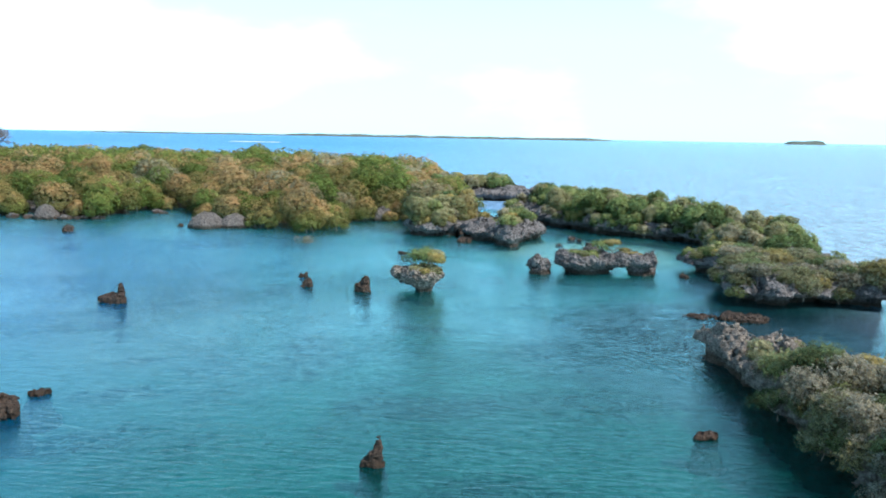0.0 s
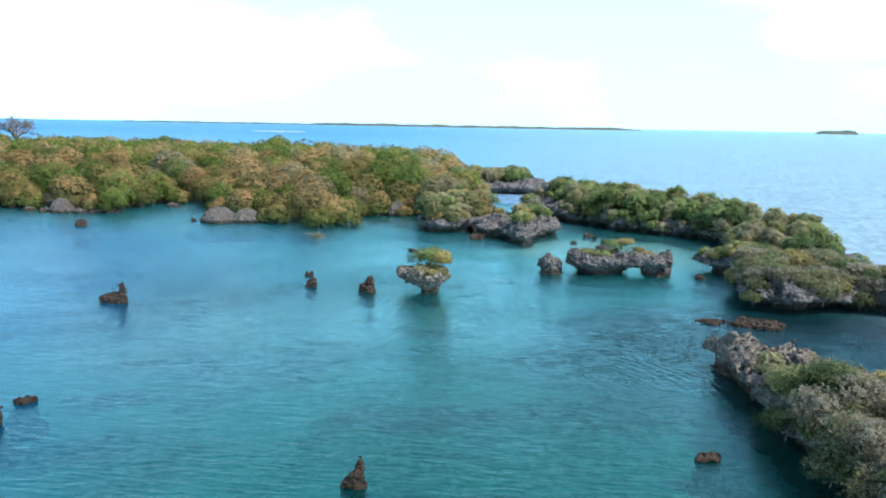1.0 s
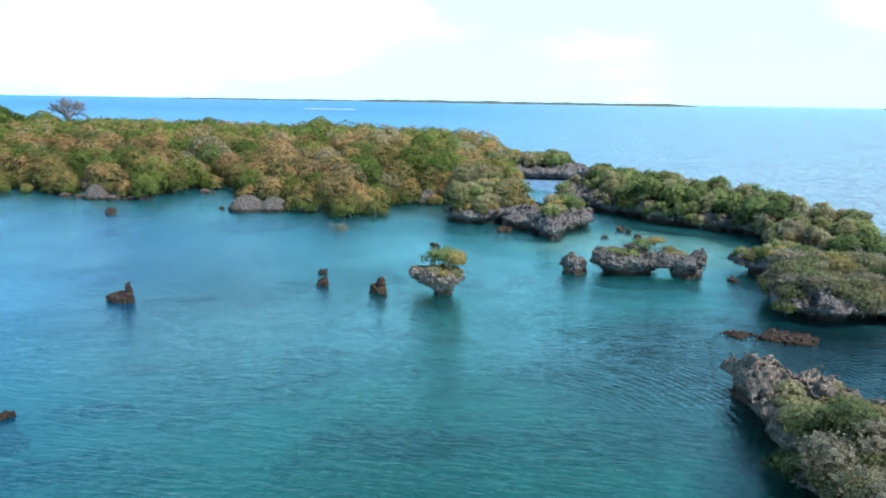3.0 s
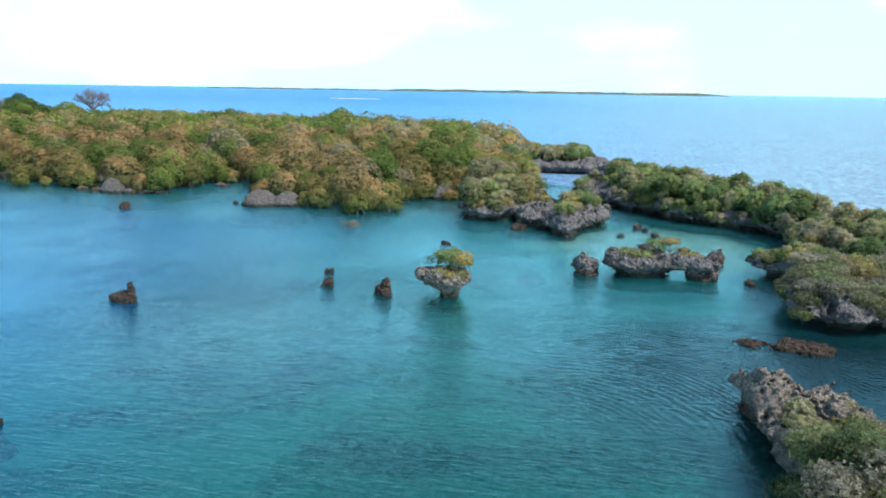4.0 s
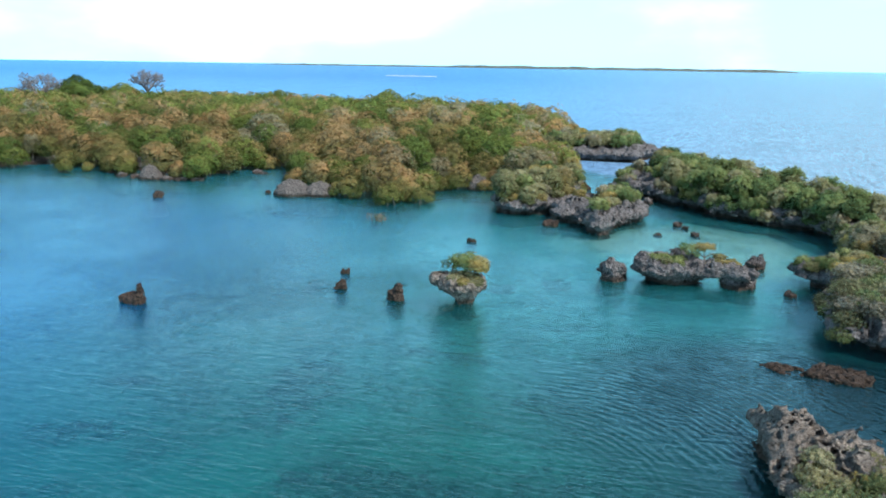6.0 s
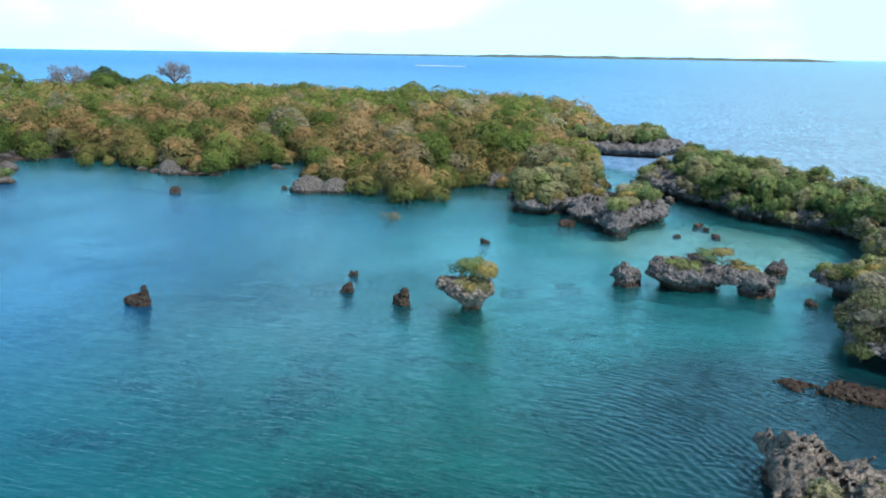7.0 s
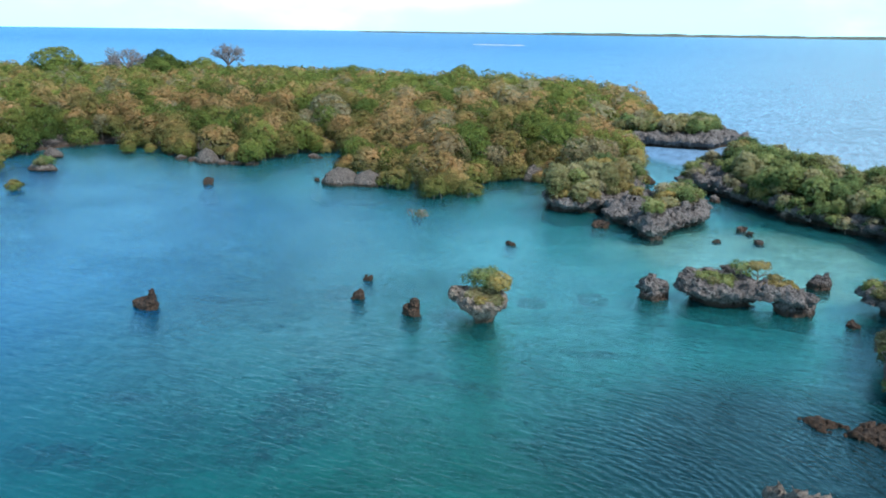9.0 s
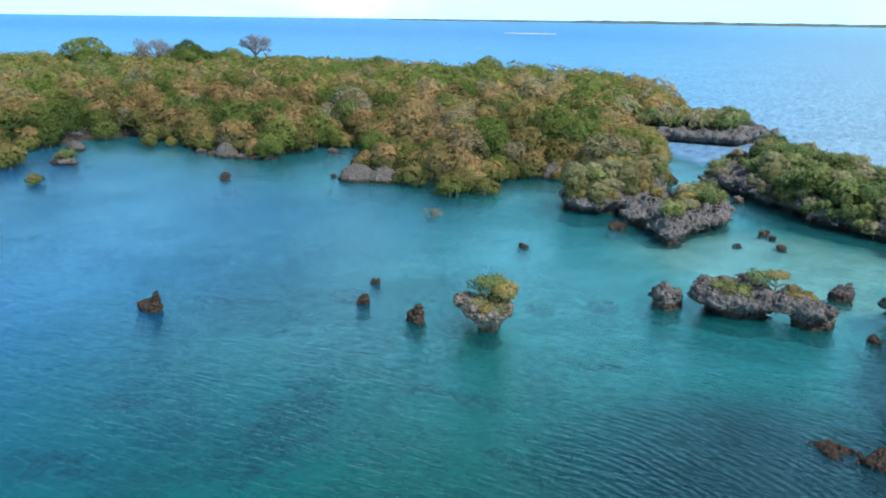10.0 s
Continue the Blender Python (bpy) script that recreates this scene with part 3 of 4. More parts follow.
def foliage_mesh(name, centres, normals, size, rng, mat, tint=None, base=None, top=None):
    v, f = leaf_quads(centres, normals, size, rng)
    me = mesh_of(name, v, f, mat)
    soft_shade(me, normals)
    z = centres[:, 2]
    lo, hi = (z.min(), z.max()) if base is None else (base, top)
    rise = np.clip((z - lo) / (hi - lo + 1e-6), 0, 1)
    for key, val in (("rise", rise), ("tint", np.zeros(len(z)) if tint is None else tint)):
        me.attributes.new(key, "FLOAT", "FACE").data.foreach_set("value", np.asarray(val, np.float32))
    return me


def limb(bm, a, b, ra, rb, sides=6):
    """A tapered round limb from a to b."""
    a, b = Vector(a), Vector(b)
    q = (b - a).to_track_quat("Z", "Y")
    rings = []
    for p, r in ((a, ra), (b, rb)):
        rings.append([bm.verts.new(p + q @ Vector((r * math.cos(2 * math.pi * k / sides), r * math.sin(2 * math.pi * k / sides), 0))) for k in range(sides)])
    for k in range(sides):
        bm.faces.new((rings[0][k], rings[0][(k + 1) % sides], rings[1][(k + 1) % sides], rings[1][k]))
    bm.faces.new(rings[1])


def bm_mesh(name, bm, mat):
    me = bpy.data.meshes.new(name)
    bm.to_mesh(me)
    bm.free()
    for p in me.polygons:
        p.use_smooth = True
    me.materials.append(mat)
    return me


def trunk_mesh(rng, height, radius, spread, limbs, roots=0, mat=None):
    bm = bmesh.new()
    fork = height * rng.uniform(0.28, 0.42)
    lean = Vector((rng.uniform(-0.3, 0.3), rng.uniform(-0.3, 0.3), fork))
    limb(bm, (0, 0, -0.5), lean, radius, radius * 0.75, 8)
    for k in range(limbs):
        a = 2 * math.pi * k / limbs + rng.uniform(-0.4, 0.4)
        mid = lean + Vector((math.cos(a), math.sin(a), 0)) * spread * 0.42 + Vector((0, 0, height * rng.uniform(0.18, 0.3)))
        end = mid + Vector((math.cos(a), math.sin(a), 0)) * spread * 0.36 + Vector((0, 0, height * rng.uniform(0.12, 0.25)))
        limb(bm, lean, mid, radius * 0.55, radius * 0.34)
        limb(bm, mid, end, radius * 0.34, radius * 0.12)
    for k in range(roots):
        a = 2 * math.pi * k / roots + rng.uniform(-0.3, 0.3)
        knee = Vector((math.cos(a) * 0.6, math.sin(a) * 0.6, 0.7))
        limb(bm, (0, 0, 1.1), knee, 0.06, 0.05, 5)
        limb(bm, knee, (math.cos(a) * 1.1, math.sin(a) * 1.1, -0.8), 0.05, 0.04, 5)
    return bm_mesh("trunk", bm, mat or BARK)


def tree_kind(seed, height, radius, mat, leaves, size, base=0.18, clumps=16, flat=1.0, roots=0, limbs=5, tint=0.5, wisp=0.0, puff=0.33, stout=1.0):
    """The two meshes (trunk, crown) of one tree shape standing on the origin."""
    rng = np.random.default_rng(seed)
    c, n, g = crown_cloud(rng, radius, height * base, height, clumps, leaves, flat, wisp, puff)
    n = n + rng.normal(0, 1, n.shape) * wisp * 1.5
    return trunk_mesh(rng, height * 0.85, 0.05 * height * 0.55 * stout, radius, limbs, roots), foliage_mesh("crown", c, n, (size * g)[:, None], rng, mat, np.clip(tint + rng.normal(0, 0.05, len(c)), 0, 1))


def plant(name, kind, m, label, category="tree", group=""):
    """Stands one tree of a kind at the pose m."""
    base = new(name)
    base.empty_display_size = 0.3
    base.matrix_world = m
    child("trunk", kind[0], base)
    child("crown", kind[1], base)
    return tagged(base, label, category, group)


def placed(x, y, z, s, rng):
    return pose(x, y, z, 0, 0, rng.uniform(0, 360)) @ Matrix.Diagonal((s * rng.uniform(0.9, 1.12), s * rng.uniform(0.9, 1.12), s * rng.uniform(0.88, 1.12), 1))


def scatter(poly, spacing, rng, inset=0.5, jitter=0.42):
    """Jittered grid places inside an outline, with their distance from its edge."""
    o = np.asarray(poly, float)
    xs = np.arange(o[:, 0].min(), o[:, 0].max(), spacing)
    ys = np.arange(o[:, 1].min(), o[:, 1].max(), spacing * 0.87)
    X, Y = np.meshgrid(xs, ys)
    X = X + (np.arange(len(ys)) % 2)[:, None] * spacing / 2
    X = X + rng.uniform(-jitter, jitter, X.shape) * spacing
    Y = Y + rng.uniform(-jitter, jitter, Y.shape) * spacing
    d = outline_distance(X, Y, o)
    k = d < -inset
    return list(zip(X[k], Y[k], -d[k]))


# ---- sea and seabed ----
MAIN = [(-420, 110), (-250, 92), (-150, 92), (-124, 104), (-119, 115), (-118, 124), (-112, 130), (-103, 131), (-93, 126), (-84, 125.5), (-77, 127), (-72, 135), (-74, 144), (-67, 145), (-60, 131),
        (-55, 122), (-48, 124), (-41, 123), (-36, 120), (-34, 131), (-28, 138), (-22, 131), (-17, 133), (-10, 141), (-12, 147), (-15, 156), (-20, 167), (-25, 180), (-24, 187), (-10, 188), (-3, 191), (0, 203), (-8, 214), (-22, 238), (-40, 262), (-72, 297), (-100, 298),
        (-145, 286), (-200, 290), (-246, 268), (-300, 230), (-420, 190)]
ISLET = [(-19.8, 131), (-20.5, 124), (-19.3, 117.6), (-16, 115.8), (-12.8, 117), (-10.6, 119.5), (-9.2, 125), (-8.4, 131), (-9.6, 138), (-10.6, 146), (-14, 148), (-16, 138)]
SHELF = [(-10.5, 119.5), (-9.8, 114.6), (-8, 113), (-5.6, 112.6), (-5, 109.4), (-2.6, 107.8), (-1, 108.6), (-0.4, 112.6), (0.6, 115.2), (2.4, 118.6), (2.2, 122.5), (0.8, 127.2), (-1.2, 129), (-5, 128.6), (-7.6, 124.8)]
RIGHT = [(-3.2, 150), (-4.2, 144), (-2.5, 140.4), (2, 137.4), (7, 132.6), (10, 126.6), (15, 123.6), (19, 121.8), (24, 119), (26, 112), (25.5, 104), (26, 96), (29, 92), (35, 92), (38, 103), (36, 116), (30, 127), (22, 141), (12, 160), (4, 167), (-2, 160)]
LEDGE = [(18.3, 94.5), (19, 91), (22, 89), (27, 88), (31, 90), (31, 97), (26, 99), (21, 97)]
LOBE = [(20.5, 84), (19, 77), (19.5, 74), (23, 72), (27, 74), (31, 75), (35, 72.5), (38, 73), (36, 78), (34, 83), (32, 89), (27, 90), (23, 88)]
STRIP = [(12.7, 56.6), (12.9, 50), (13.7, 42), (14.3, 38), (14.3, 32), (14.2, 22), (24, 22), (24.5, 28), (22.5, 36), (21, 44), (20.5, 49), (18.5, 53), (15.5, 56)]


def build_sea():
    s = 4900.0
    me = mesh_of("sea", [(-s, -s, 0), (s, -s, 0), (s, s, 0), (-s, s, 0)], [(0, 1, 2, 3)], WATER)
    tagged(new("sea", me), "rippled turquoise lagoon water opening to blue sea", "water", kind="structure")
    far = np.array([300, 700, 1600, 4900.0])
    xs = np.concatenate([-far[::-1] - 200, np.arange(-240, 81, 2.0), far])
    ys = np.concatenate([-far[::-1], np.arange(-40, 241, 2.0), far + 100])
    X, Y = np.meshgrid(xs, ys)
    p = np.stack([X.ravel(), Y.ravel(), np.zeros(X.size)], 1)
    z = -1.7 - 2.6 * np.clip((-X - 20) / 70, 0, 1) - 6 * np.clip((X - 32) / 30, 0, 1) - 7 * np.clip((Y - 150) / 80, 0, 1) - 3 * np.clip((-X - 120) / 80, 0, 1)
    z = z + (fbm(p * 0.04, 4, 3) * 1.6).reshape(X.shape) + 1.3 * np.exp(-((X - 7) / 12) ** 2 - ((Y - 109) / 13) ** 2) - 2.5 * np.exp(-((X - 24) / 20) ** 2 - ((Y - 61) / 9) ** 2)
    v = np.stack([X, Y, np.minimum(z, -0.35)], -1).reshape(-1, 3)
    w, h = len(xs), len(ys)
    a = (np.arange(h - 1)[:, None] * w + np.arange(w - 1)).ravel()
    me = mesh_of("seabed", v, np.stack([a, a + 1, a + w + 1, a + w], 1), SEABED)
    tagged(new("seabed", me), "pale sand seabed with dark seagrass patches", "seabed", kind="structure")


build_sea()


# ---- the wooded island ----
def island_ground():
    o = np.asarray(MAIN, float)

    def density(p):
        x, y, z = p.T
        d = outline_distance(x, y, o) + 4.0
        t = np.clip(0.3 + 0.05 * np.clip(-d, 0, 70), 0.2, 2.6)
        side = d + 0.8 * np.exp(-((z - 0.2) / 0.7) ** 2) - 0.4 * np.clip(-z, 0, 4)
        return np.maximum(side, (z - t) * 0.9) + fbm(p * 0.3, 3, 5) * 1.6

    v, f = surface(density, (-421, 86, -3.2), (8, 352, 7.0), 1.7)
    me = mesh_of("island_ground", v, f, SOIL)
    me.materials.append(GREY_ROCK)
    low = v[f].mean(1)[:, 2] < 0.9
    me.polygons.foreach_set("material_index", low.astype(np.int32))
    tagged(new("ground", me), "dark leaf-littered ground of the wooded island with a rocky rim", "ground", kind="structure")


island_ground()
tree_rng = np.random.default_rng(11)
# shapes: height, radius, crown base, clumps
SHAPES = [(6.8, 3.7, 0.08, 13), (7.8, 3.8, 0.12, 15), (5.6, 3.5, 0.05, 12), (7.4, 3.1, 0.14, 12), (6.4, 4.2, 0.10, 16)]
HUES = [(0.08, "deep green"), (0.27, "fresh green"), (0.5, "olive"), (0.75, "tan-topped"), (0.97, "grey-green")]
FORMS = ["rounded mangrove tree with a dense clumped crown", "tall domed mangrove tree above its neighbours", "low mangrove tree leafy almost to the water",
         "upright mangrove tree with a narrow crown", "broad spreading mangrove tree with many clumps"]
KINDS = [[tree_kind(100 + 7 * k + j, h, r, WOOD_LEAVES, 1180, 0.47, base=b, clumps=c, roots=4, tint=t, puff=0.45) for j, (t, w) in enumerate(HUES)] for k, (h, r, b, c) in enumerate(SHAPES)]


def hue_index(d, x, y, rng):
    """Which hue a tree has: olive by the water, tan on the slope behind, green on the far side."""
    if d < 5:
        w = (0.06, 0.11, 0.53, 0.23, 0.07)
    elif y > 215 or (x < -125 and y > 178):
        w = (0.30, 0.42, 0.14, 0.06, 0.08)
    elif x > -48 and d < 45:
        w = (0.24, 0.15, 0.25, 0.16, 0.20)
    elif d < 45:
        w = (0.18, 0.11, 0.21, 0.36, 0.14)
    else:
        w = (0.22, 0.26, 0.20, 0.24, 0.08)
    return int(rng.choice(5, p=w))


def forest():
    spots = sorted(scatter(MAIN, 5.6, tree_rng, inset=-0.4), key=lambda p: p[1])
    near, far = [], []
    for x, y, d in spots:
        if x < 35 - 1.75 * y or (x > -23 and y > 176) or (x > -24 and y < 138 and d < 3) or math.hypot(x + 52, y - 121) < 5.5:
            continue
        (near if (y < 185 and x > -150 and len(near) < 296) else far).append((x, y, d))
    for x, y, d in near:
        j = hue_index(d, x, y, tree_rng)
        k = int(tree_rng.choice((0, 2, 2, 4))) if d < 4 else int(tree_rng.integers(0, 5))
        s = tree_rng.uniform(0.62, 1.16) * (0.86 if d < 2.5 else 0.98)
        plant("mangrove_tree", KINDS[k][j], placed(x, y, min(0.05 * max(d, 0), 2.3), s, tree_rng), HUES[j][1] + " " + FORMS[k], "tree", "mangroves of the wooded island")
    shapes = [[crown_cloud(np.random.default_rng(300 + k), 3.7, 1.0, 6.8, 13, q, puff=0.45) for k in range(7)] for q in (310, 220)]
    cs, ns, tint, rise, size = [], [], [], [], []
    for x, y, d in far:
        c, n, g = shapes[0 if y < 225 else 1][int(tree_rng.integers(0, 7))]
        size.append(g * (0.76 if y < 225 else 0.92))
        a, s = tree_rng.uniform(0, 6.283), tree_rng.uniform(0.60, 1.14)
        if x > -30 and y > 165:
            s *= 0.70 + 0.30 * min(1, d / 14)
        elif x < -125 and y > 185:
            s *= 1.08
        elif x > -90 and y > 225:
            s *= 1.12
        r = np.array([[math.cos(a), -math.sin(a), 0], [math.sin(a), math.cos(a), 0], [0, 0, 1]])
        cs.append((c * s) @ r.T + np.array([x, y, min(0.05 * max(d, 0), 2.3)]))
        ns.append(n @ r.T)
        t = HUES[hue_index(d, x, y, tree_rng)][0] + tree_rng.normal(0, 0.04)
        tint.append(np.clip(t + tree_rng.normal(0, 0.05, len(c)), 0, 1))
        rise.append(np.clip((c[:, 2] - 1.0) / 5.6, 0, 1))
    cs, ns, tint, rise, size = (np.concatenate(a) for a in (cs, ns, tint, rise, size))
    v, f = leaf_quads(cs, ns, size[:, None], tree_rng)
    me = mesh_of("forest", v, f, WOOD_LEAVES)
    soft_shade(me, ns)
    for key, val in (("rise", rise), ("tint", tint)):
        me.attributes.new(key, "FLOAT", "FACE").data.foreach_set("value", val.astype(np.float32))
    tagged(new("forest", me), "dense olive and tan woodland covering the island", "forest", kind="stuff")


forest()


def baobab(x, y, z, height, spread, seed, label):
    """A bare baobab: a thick trunk and a wide crown of forking bare limbs."""
    rng = random.Random(seed)
    base = new("baobab_tree")
    base.matrix_world = pose(x, y, z)
    bm = bmesh.new()
    fork = height * 0.36
    for k, (z0, r0, z1, r1) in enumerate(((-1, 1.15, 0.6, 0.95), (0.6, 0.95, fork * 0.7, 0.82), (fork * 0.7, 0.82, fork, 0.6))):
        limb(bm, (0, 0, z0), (0, 0, z1), r0, r1, 12)
    child("trunk", bm_mesh("trunk", bm, BAOBAB_BARK), base)
    bm = bmesh.new()

    def grow(p, way, length, r, depth):
        q = p + way * length
        limb(bm, p, q, r, r * 0.62, 3 if depth > 2 else 6)
        if depth == 5:
            return
        for _ in range(3):
            w = (way + Vector((rng.gauss(0, 0.5), rng.gauss(0, 0.5), rng.gauss(0.05, 0.36)))).normalized()
            grow(q, w, length * rng.uniform(0.56, 0.80), max(r * 0.62, 0.045), depth + 1)

    for k in range(9):
        a = 2 * math.pi * k / 9 + rng.uniform(-0.3, 0.3)
        w = Vector((math.cos(a) * 0.9, math.sin(a) * 0.9, rng.uniform(0.5, 1.3))).normalized()
        grow(Vector((0, 0, fork * 0.96)), w, spread * 0.22, 0.34, 0)
    child("bare_crown", bm_mesh("branches", bm, BAOBAB_BARK), base)
    tagged(base, label, "tree", "baobabs above the woodland")


baobab(-210, 278, 2.6, 15.6, 15.0, 4, "bare grey baobab tree rising above the woodland")
baobab(-212, 224, 2.2, 14.6, 15.5, 9, "bare grey baobab tree among dense green trees")
BIG = tree_kind(900, 11.6, 6.8, WOOD_LEAVES, 3400, 0.62, base=0.2, clumps=22, tint=0.20, puff=0.4)
DARK = tree_kind(901, 8.2, 4.4, WOOD_LEAVES, 2200, 0.5, base=0.3, clumps=18, tint=0.06)
SHADY = tree_kind(903, 8.2, 4.4, WOOD_LEAVES, 2200, 0.5, base=0.3, clumps=18, tint=0.02)
DOME = tree_kind(902, 7.6, 5.4, WOOD_LEAVES, 2400, 0.55, base=0.2, clumps=20, tint=0.22)
one = np.random.default_rng(5)
plant("broadleaf_tree", BIG, placed(-232, 213, 2.2, 1.24, one), "large bright green rounded tree topping the woodland", "tree", "tall trees above the woodland")
plant("broadleaf_tree", DARK, placed(-69, 190, 2.2, 1.05, one), "dark green rounded tree standing above the canopy", "tree", "tall trees above the woodland")
for x, y in ((-207, 234), (-213, 243), (-201, 229), (-206, 240)):
    plant("broadleaf_tree", SHADY, placed(x, y, 2.2, 1.36, one), "dark green tree beside the bare baobab", "tree", "tall trees above the woodland")
for x, y in ((-205, 258), (-218, 262), (-139, 264), (-100, 275)):
    plant("broadleaf_tree", DOME, placed(x, y, 2.0, 1.12, one), "bright green domed tree on the woodland skyline", "tree", "tall trees above the woodland")

# ---- islets, rocks ----
ISLET_ROCK = rock("rocky_islet", ISLET, 1.9, 0.45, GREY_ROCK, "grey undercut coral islet covered with scrub", "islet", notch=1.2, lip=0.7, rough=0.8, seed=21)
SHELF_ROCK = rock("rock_shelf", SHELF, 1.9, 0.32, GREY_ROCK, "bare grey undercut coral shelf with few bushes", "rock", notch=1.2, lip=0.5, rough=0.75, seed=22)
RIGHT_ROCK = rock("rocky_island", RIGHT, 1.9, 0.5, GREY_ROCK, "long grey coral island with an undercut shore", "island", notch=1.9, lip=0.6, rough=1.1, seed=23)
LEDGE_ROCK = rock("rock_ledge", LEDGE, 1.9, 0.32, GREY_ROCK, "grey overhanging coral ledge with ochre scrub", "rock", notch=1.9, lip=0.4, rough=0.55, seed=24)
LOBE_ROCK = rock("rocky_headland", LOBE, 2.1, 0.30, GREY_ROCK, "grey coral headland with a deep dark notch", "rock", notch=2.5, lip=0.5, rough=0.8, seed=25)
STRIP_ROCK = rock("rock_spit", STRIP, 2.0, 0.21, PALE_ROCK, "jagged pale coral spit overgrown with scrub", "rock", notch=1.0, lip=0.5, rough=0.6, seed=26,
                  spikes=((14.4, 55.2, 2.0, 1.6), (18.0, 53.6, 2.0, 1.4)), grain=1.15)
CAPE_ROCK = rock("rocky_cape", [(-27, 184.6), (-22, 184), (-16, 184.6), (-10, 184.4), (-4, 185.2), (-1.5, 190), (0.4, 196.6), (2.6, 199), (-0.6, 202), (-3.2, 206), (-9, 213), (-17, 207), (-26, 194)], 2.4, 0.5, GREY_ROCK, "low brown-grey coral cape at the island's seaward end", "rock",
                 notch=1.2, lip=0.7, rough=0.8, seed=40)
MUSHROOM = rock("mushroom_rock", [(-14.7, 76.4), (-14.5, 75.6), (-13.6, 75.4), (-12.9, 74.2), (-12.0, 73.3), (-10.8, 73.3), (-9.8, 74.0), (-9.2, 75.2), (-9.3, 76.5), (-10.4, 77.6), (-12, 77.8), (-13.3, 77.2), (-14.3, 77.0)], 2.15, 0.13, PALE_ROCK,
                "pale coral mushroom rock on a narrow wave-cut stem", "rock", notch=0.0, lip=0.30, rough=0.30, seed=27, cone=1.35, cone_top=1.6, grain=1.4)
ARCH = rock("rock_arch", [(3.1, 89), (3.5, 87.2), (6, 86.5), (8.6, 87.2), (9.6, 88.0), (12.2, 88.1), (13, 87.8), (14.6, 88.0), (15, 89.8), (13.4, 91.4), (9.6, 91.2), (7.8, 93), (5, 92.4), (3.3, 90.8)], 2.05, 0.2, GREY_ROCK, "long grey coral rock pierced by a small arch", "rock",
            notch=1.35, lip=0.2, rough=0.42, seed=28, hole=(11.1, 0.0, 1.35, 0.78), grain=1.2)
rock("broken_rock", blob(13.3, 89.4, 1.35, 0.9, 10, 0.35, 17), 0.95, 0.15, GREY_ROCK, "dark broken coral foot below the end of the arch", "rock", notch=0.0, lip=0.3, rough=0.42, seed=33, grain=1.7)
rock("pillar_rock", blob(1.05, 87.9, 1.35, 1.05, 9, 0, 7), 1.75, 0.15, GREY_ROCK, "squat grey coral pillar in shallow water", "rock", notch=0.0, lip=0.5, rough=0.45, seed=29, grain=1.3, spikes=((0.9, 87.9, 2.1, 1.0),))
rock("jagged_rock", blob(15.3, 98.0, 0.9, 0.55, 9, 0.3, 8), 0.8, 0.12, GREY_ROCK, "small jagged dark coral rock behind the arch", "rock", rough=0.28, notch=0.1, lip=0.3, seed=30, grain=2.0, spikes=((15.0, 98.0, 1.25, 0.6), (15.8, 98.2, 1.5, 0.5)))

REEF = "brown rocks standing in the lagoon"
rock("horned_rock", blob(-39.4, 64.9, 1.35, 0.8, 10, -0.2, 1), 0.55, 0.11, RED_ROCK, "brown jagged rock with a tall horn at one end", "rock", REEF, notch=0.1, lip=0.2, rough=0.26, seed=51, spikes=((-38.45, 64.7, 1.85, 0.40), (-39.0, 64.9, 0.9, 0.45)), grain=2.2, blunt=0.35)
rock("stump_rock", blob(-23.5, 75.2, 0.46, 0.42, 8, 0, 2), 0.45, 0.10, RED_ROCK, "small rounded brown rock stump in the lagoon", "rock", REEF, notch=0.05, lip=0.25, rough=0.2, seed=52, spikes=((-23.45, 75.3, 0.85, 0.40), (-23.75, 75.2, 0.65, 0.3)), grain=2.4, blunt=0.3)
rock("flat_rock", blob(-25.5, 80.2, 0.45, 0.24, 8, 0.2, 3), 0.2, 0.08, RED_ROCK, "small flat dark rock just above water", "rock", REEF, notch=0.0, lip=0.1, rough=0.18, seed=53, spikes=((-25.2, 80.2, 0.42, 0.16), (-25.75, 80.2, 0.4, 0.14)), grain=2.6)
rock("jagged_stump", blob(-17.4, 73.8, 0.62, 0.55, 9, 0, 4), 0.85, 0.10, RED_ROCK, "jagged dark brown coral stump with broken points", "rock", REEF, notch=0.05, lip=0.25, rough=0.3, seed=54,
     spikes=((-16.95, 73.8, 1.55, 0.34), (-17.3, 73.9, 1.2, 0.38), (-17.7, 73.7, 1.0, 0.34), (-17.95, 73.7, 0.75, 0.25)), grain=2.6, blunt=0.4)
rock("pointed_rock", blob(-8.3, 33.7, 0.40, 0.36, 9, 0, 5), 0.1, 0.07, RED_ROCK, "rusty pointed coral rock rising from clear water", "rock", REEF, notch=-0.1, lip=0.25, rough=0.16, seed=55,
     spikes=((-8.05, 33.7, 1.35, 0.32), (-8.35, 33.6, 0.8, 0.26), (-8.62, 33.6, 0.4, 0.2)), grain=2.6, floor=-2.0)
rock("low_rock", blob(9.0, 39.6, 0.52, 0.38, 9, 0.2, 6), 0.24, 0.09, RED_ROCK, "low brown rock barely above the lagoon", "rock", REEF, notch=-0.1, lip=0.15, rough=0.2, seed=56, grain=2.2, floor=-2.0)
rock("low_rock", blob(-30.4, 37.0, 1.3, 0.9, 10, 0.2, 7), 0.9, 0.12, RED_ROCK, "rugged brown rock in the blue lagoon", "rock", REEF, notch=0.0, lip=0.3, rough=0.32, seed=57, grain=1.8, floor=-2.5)
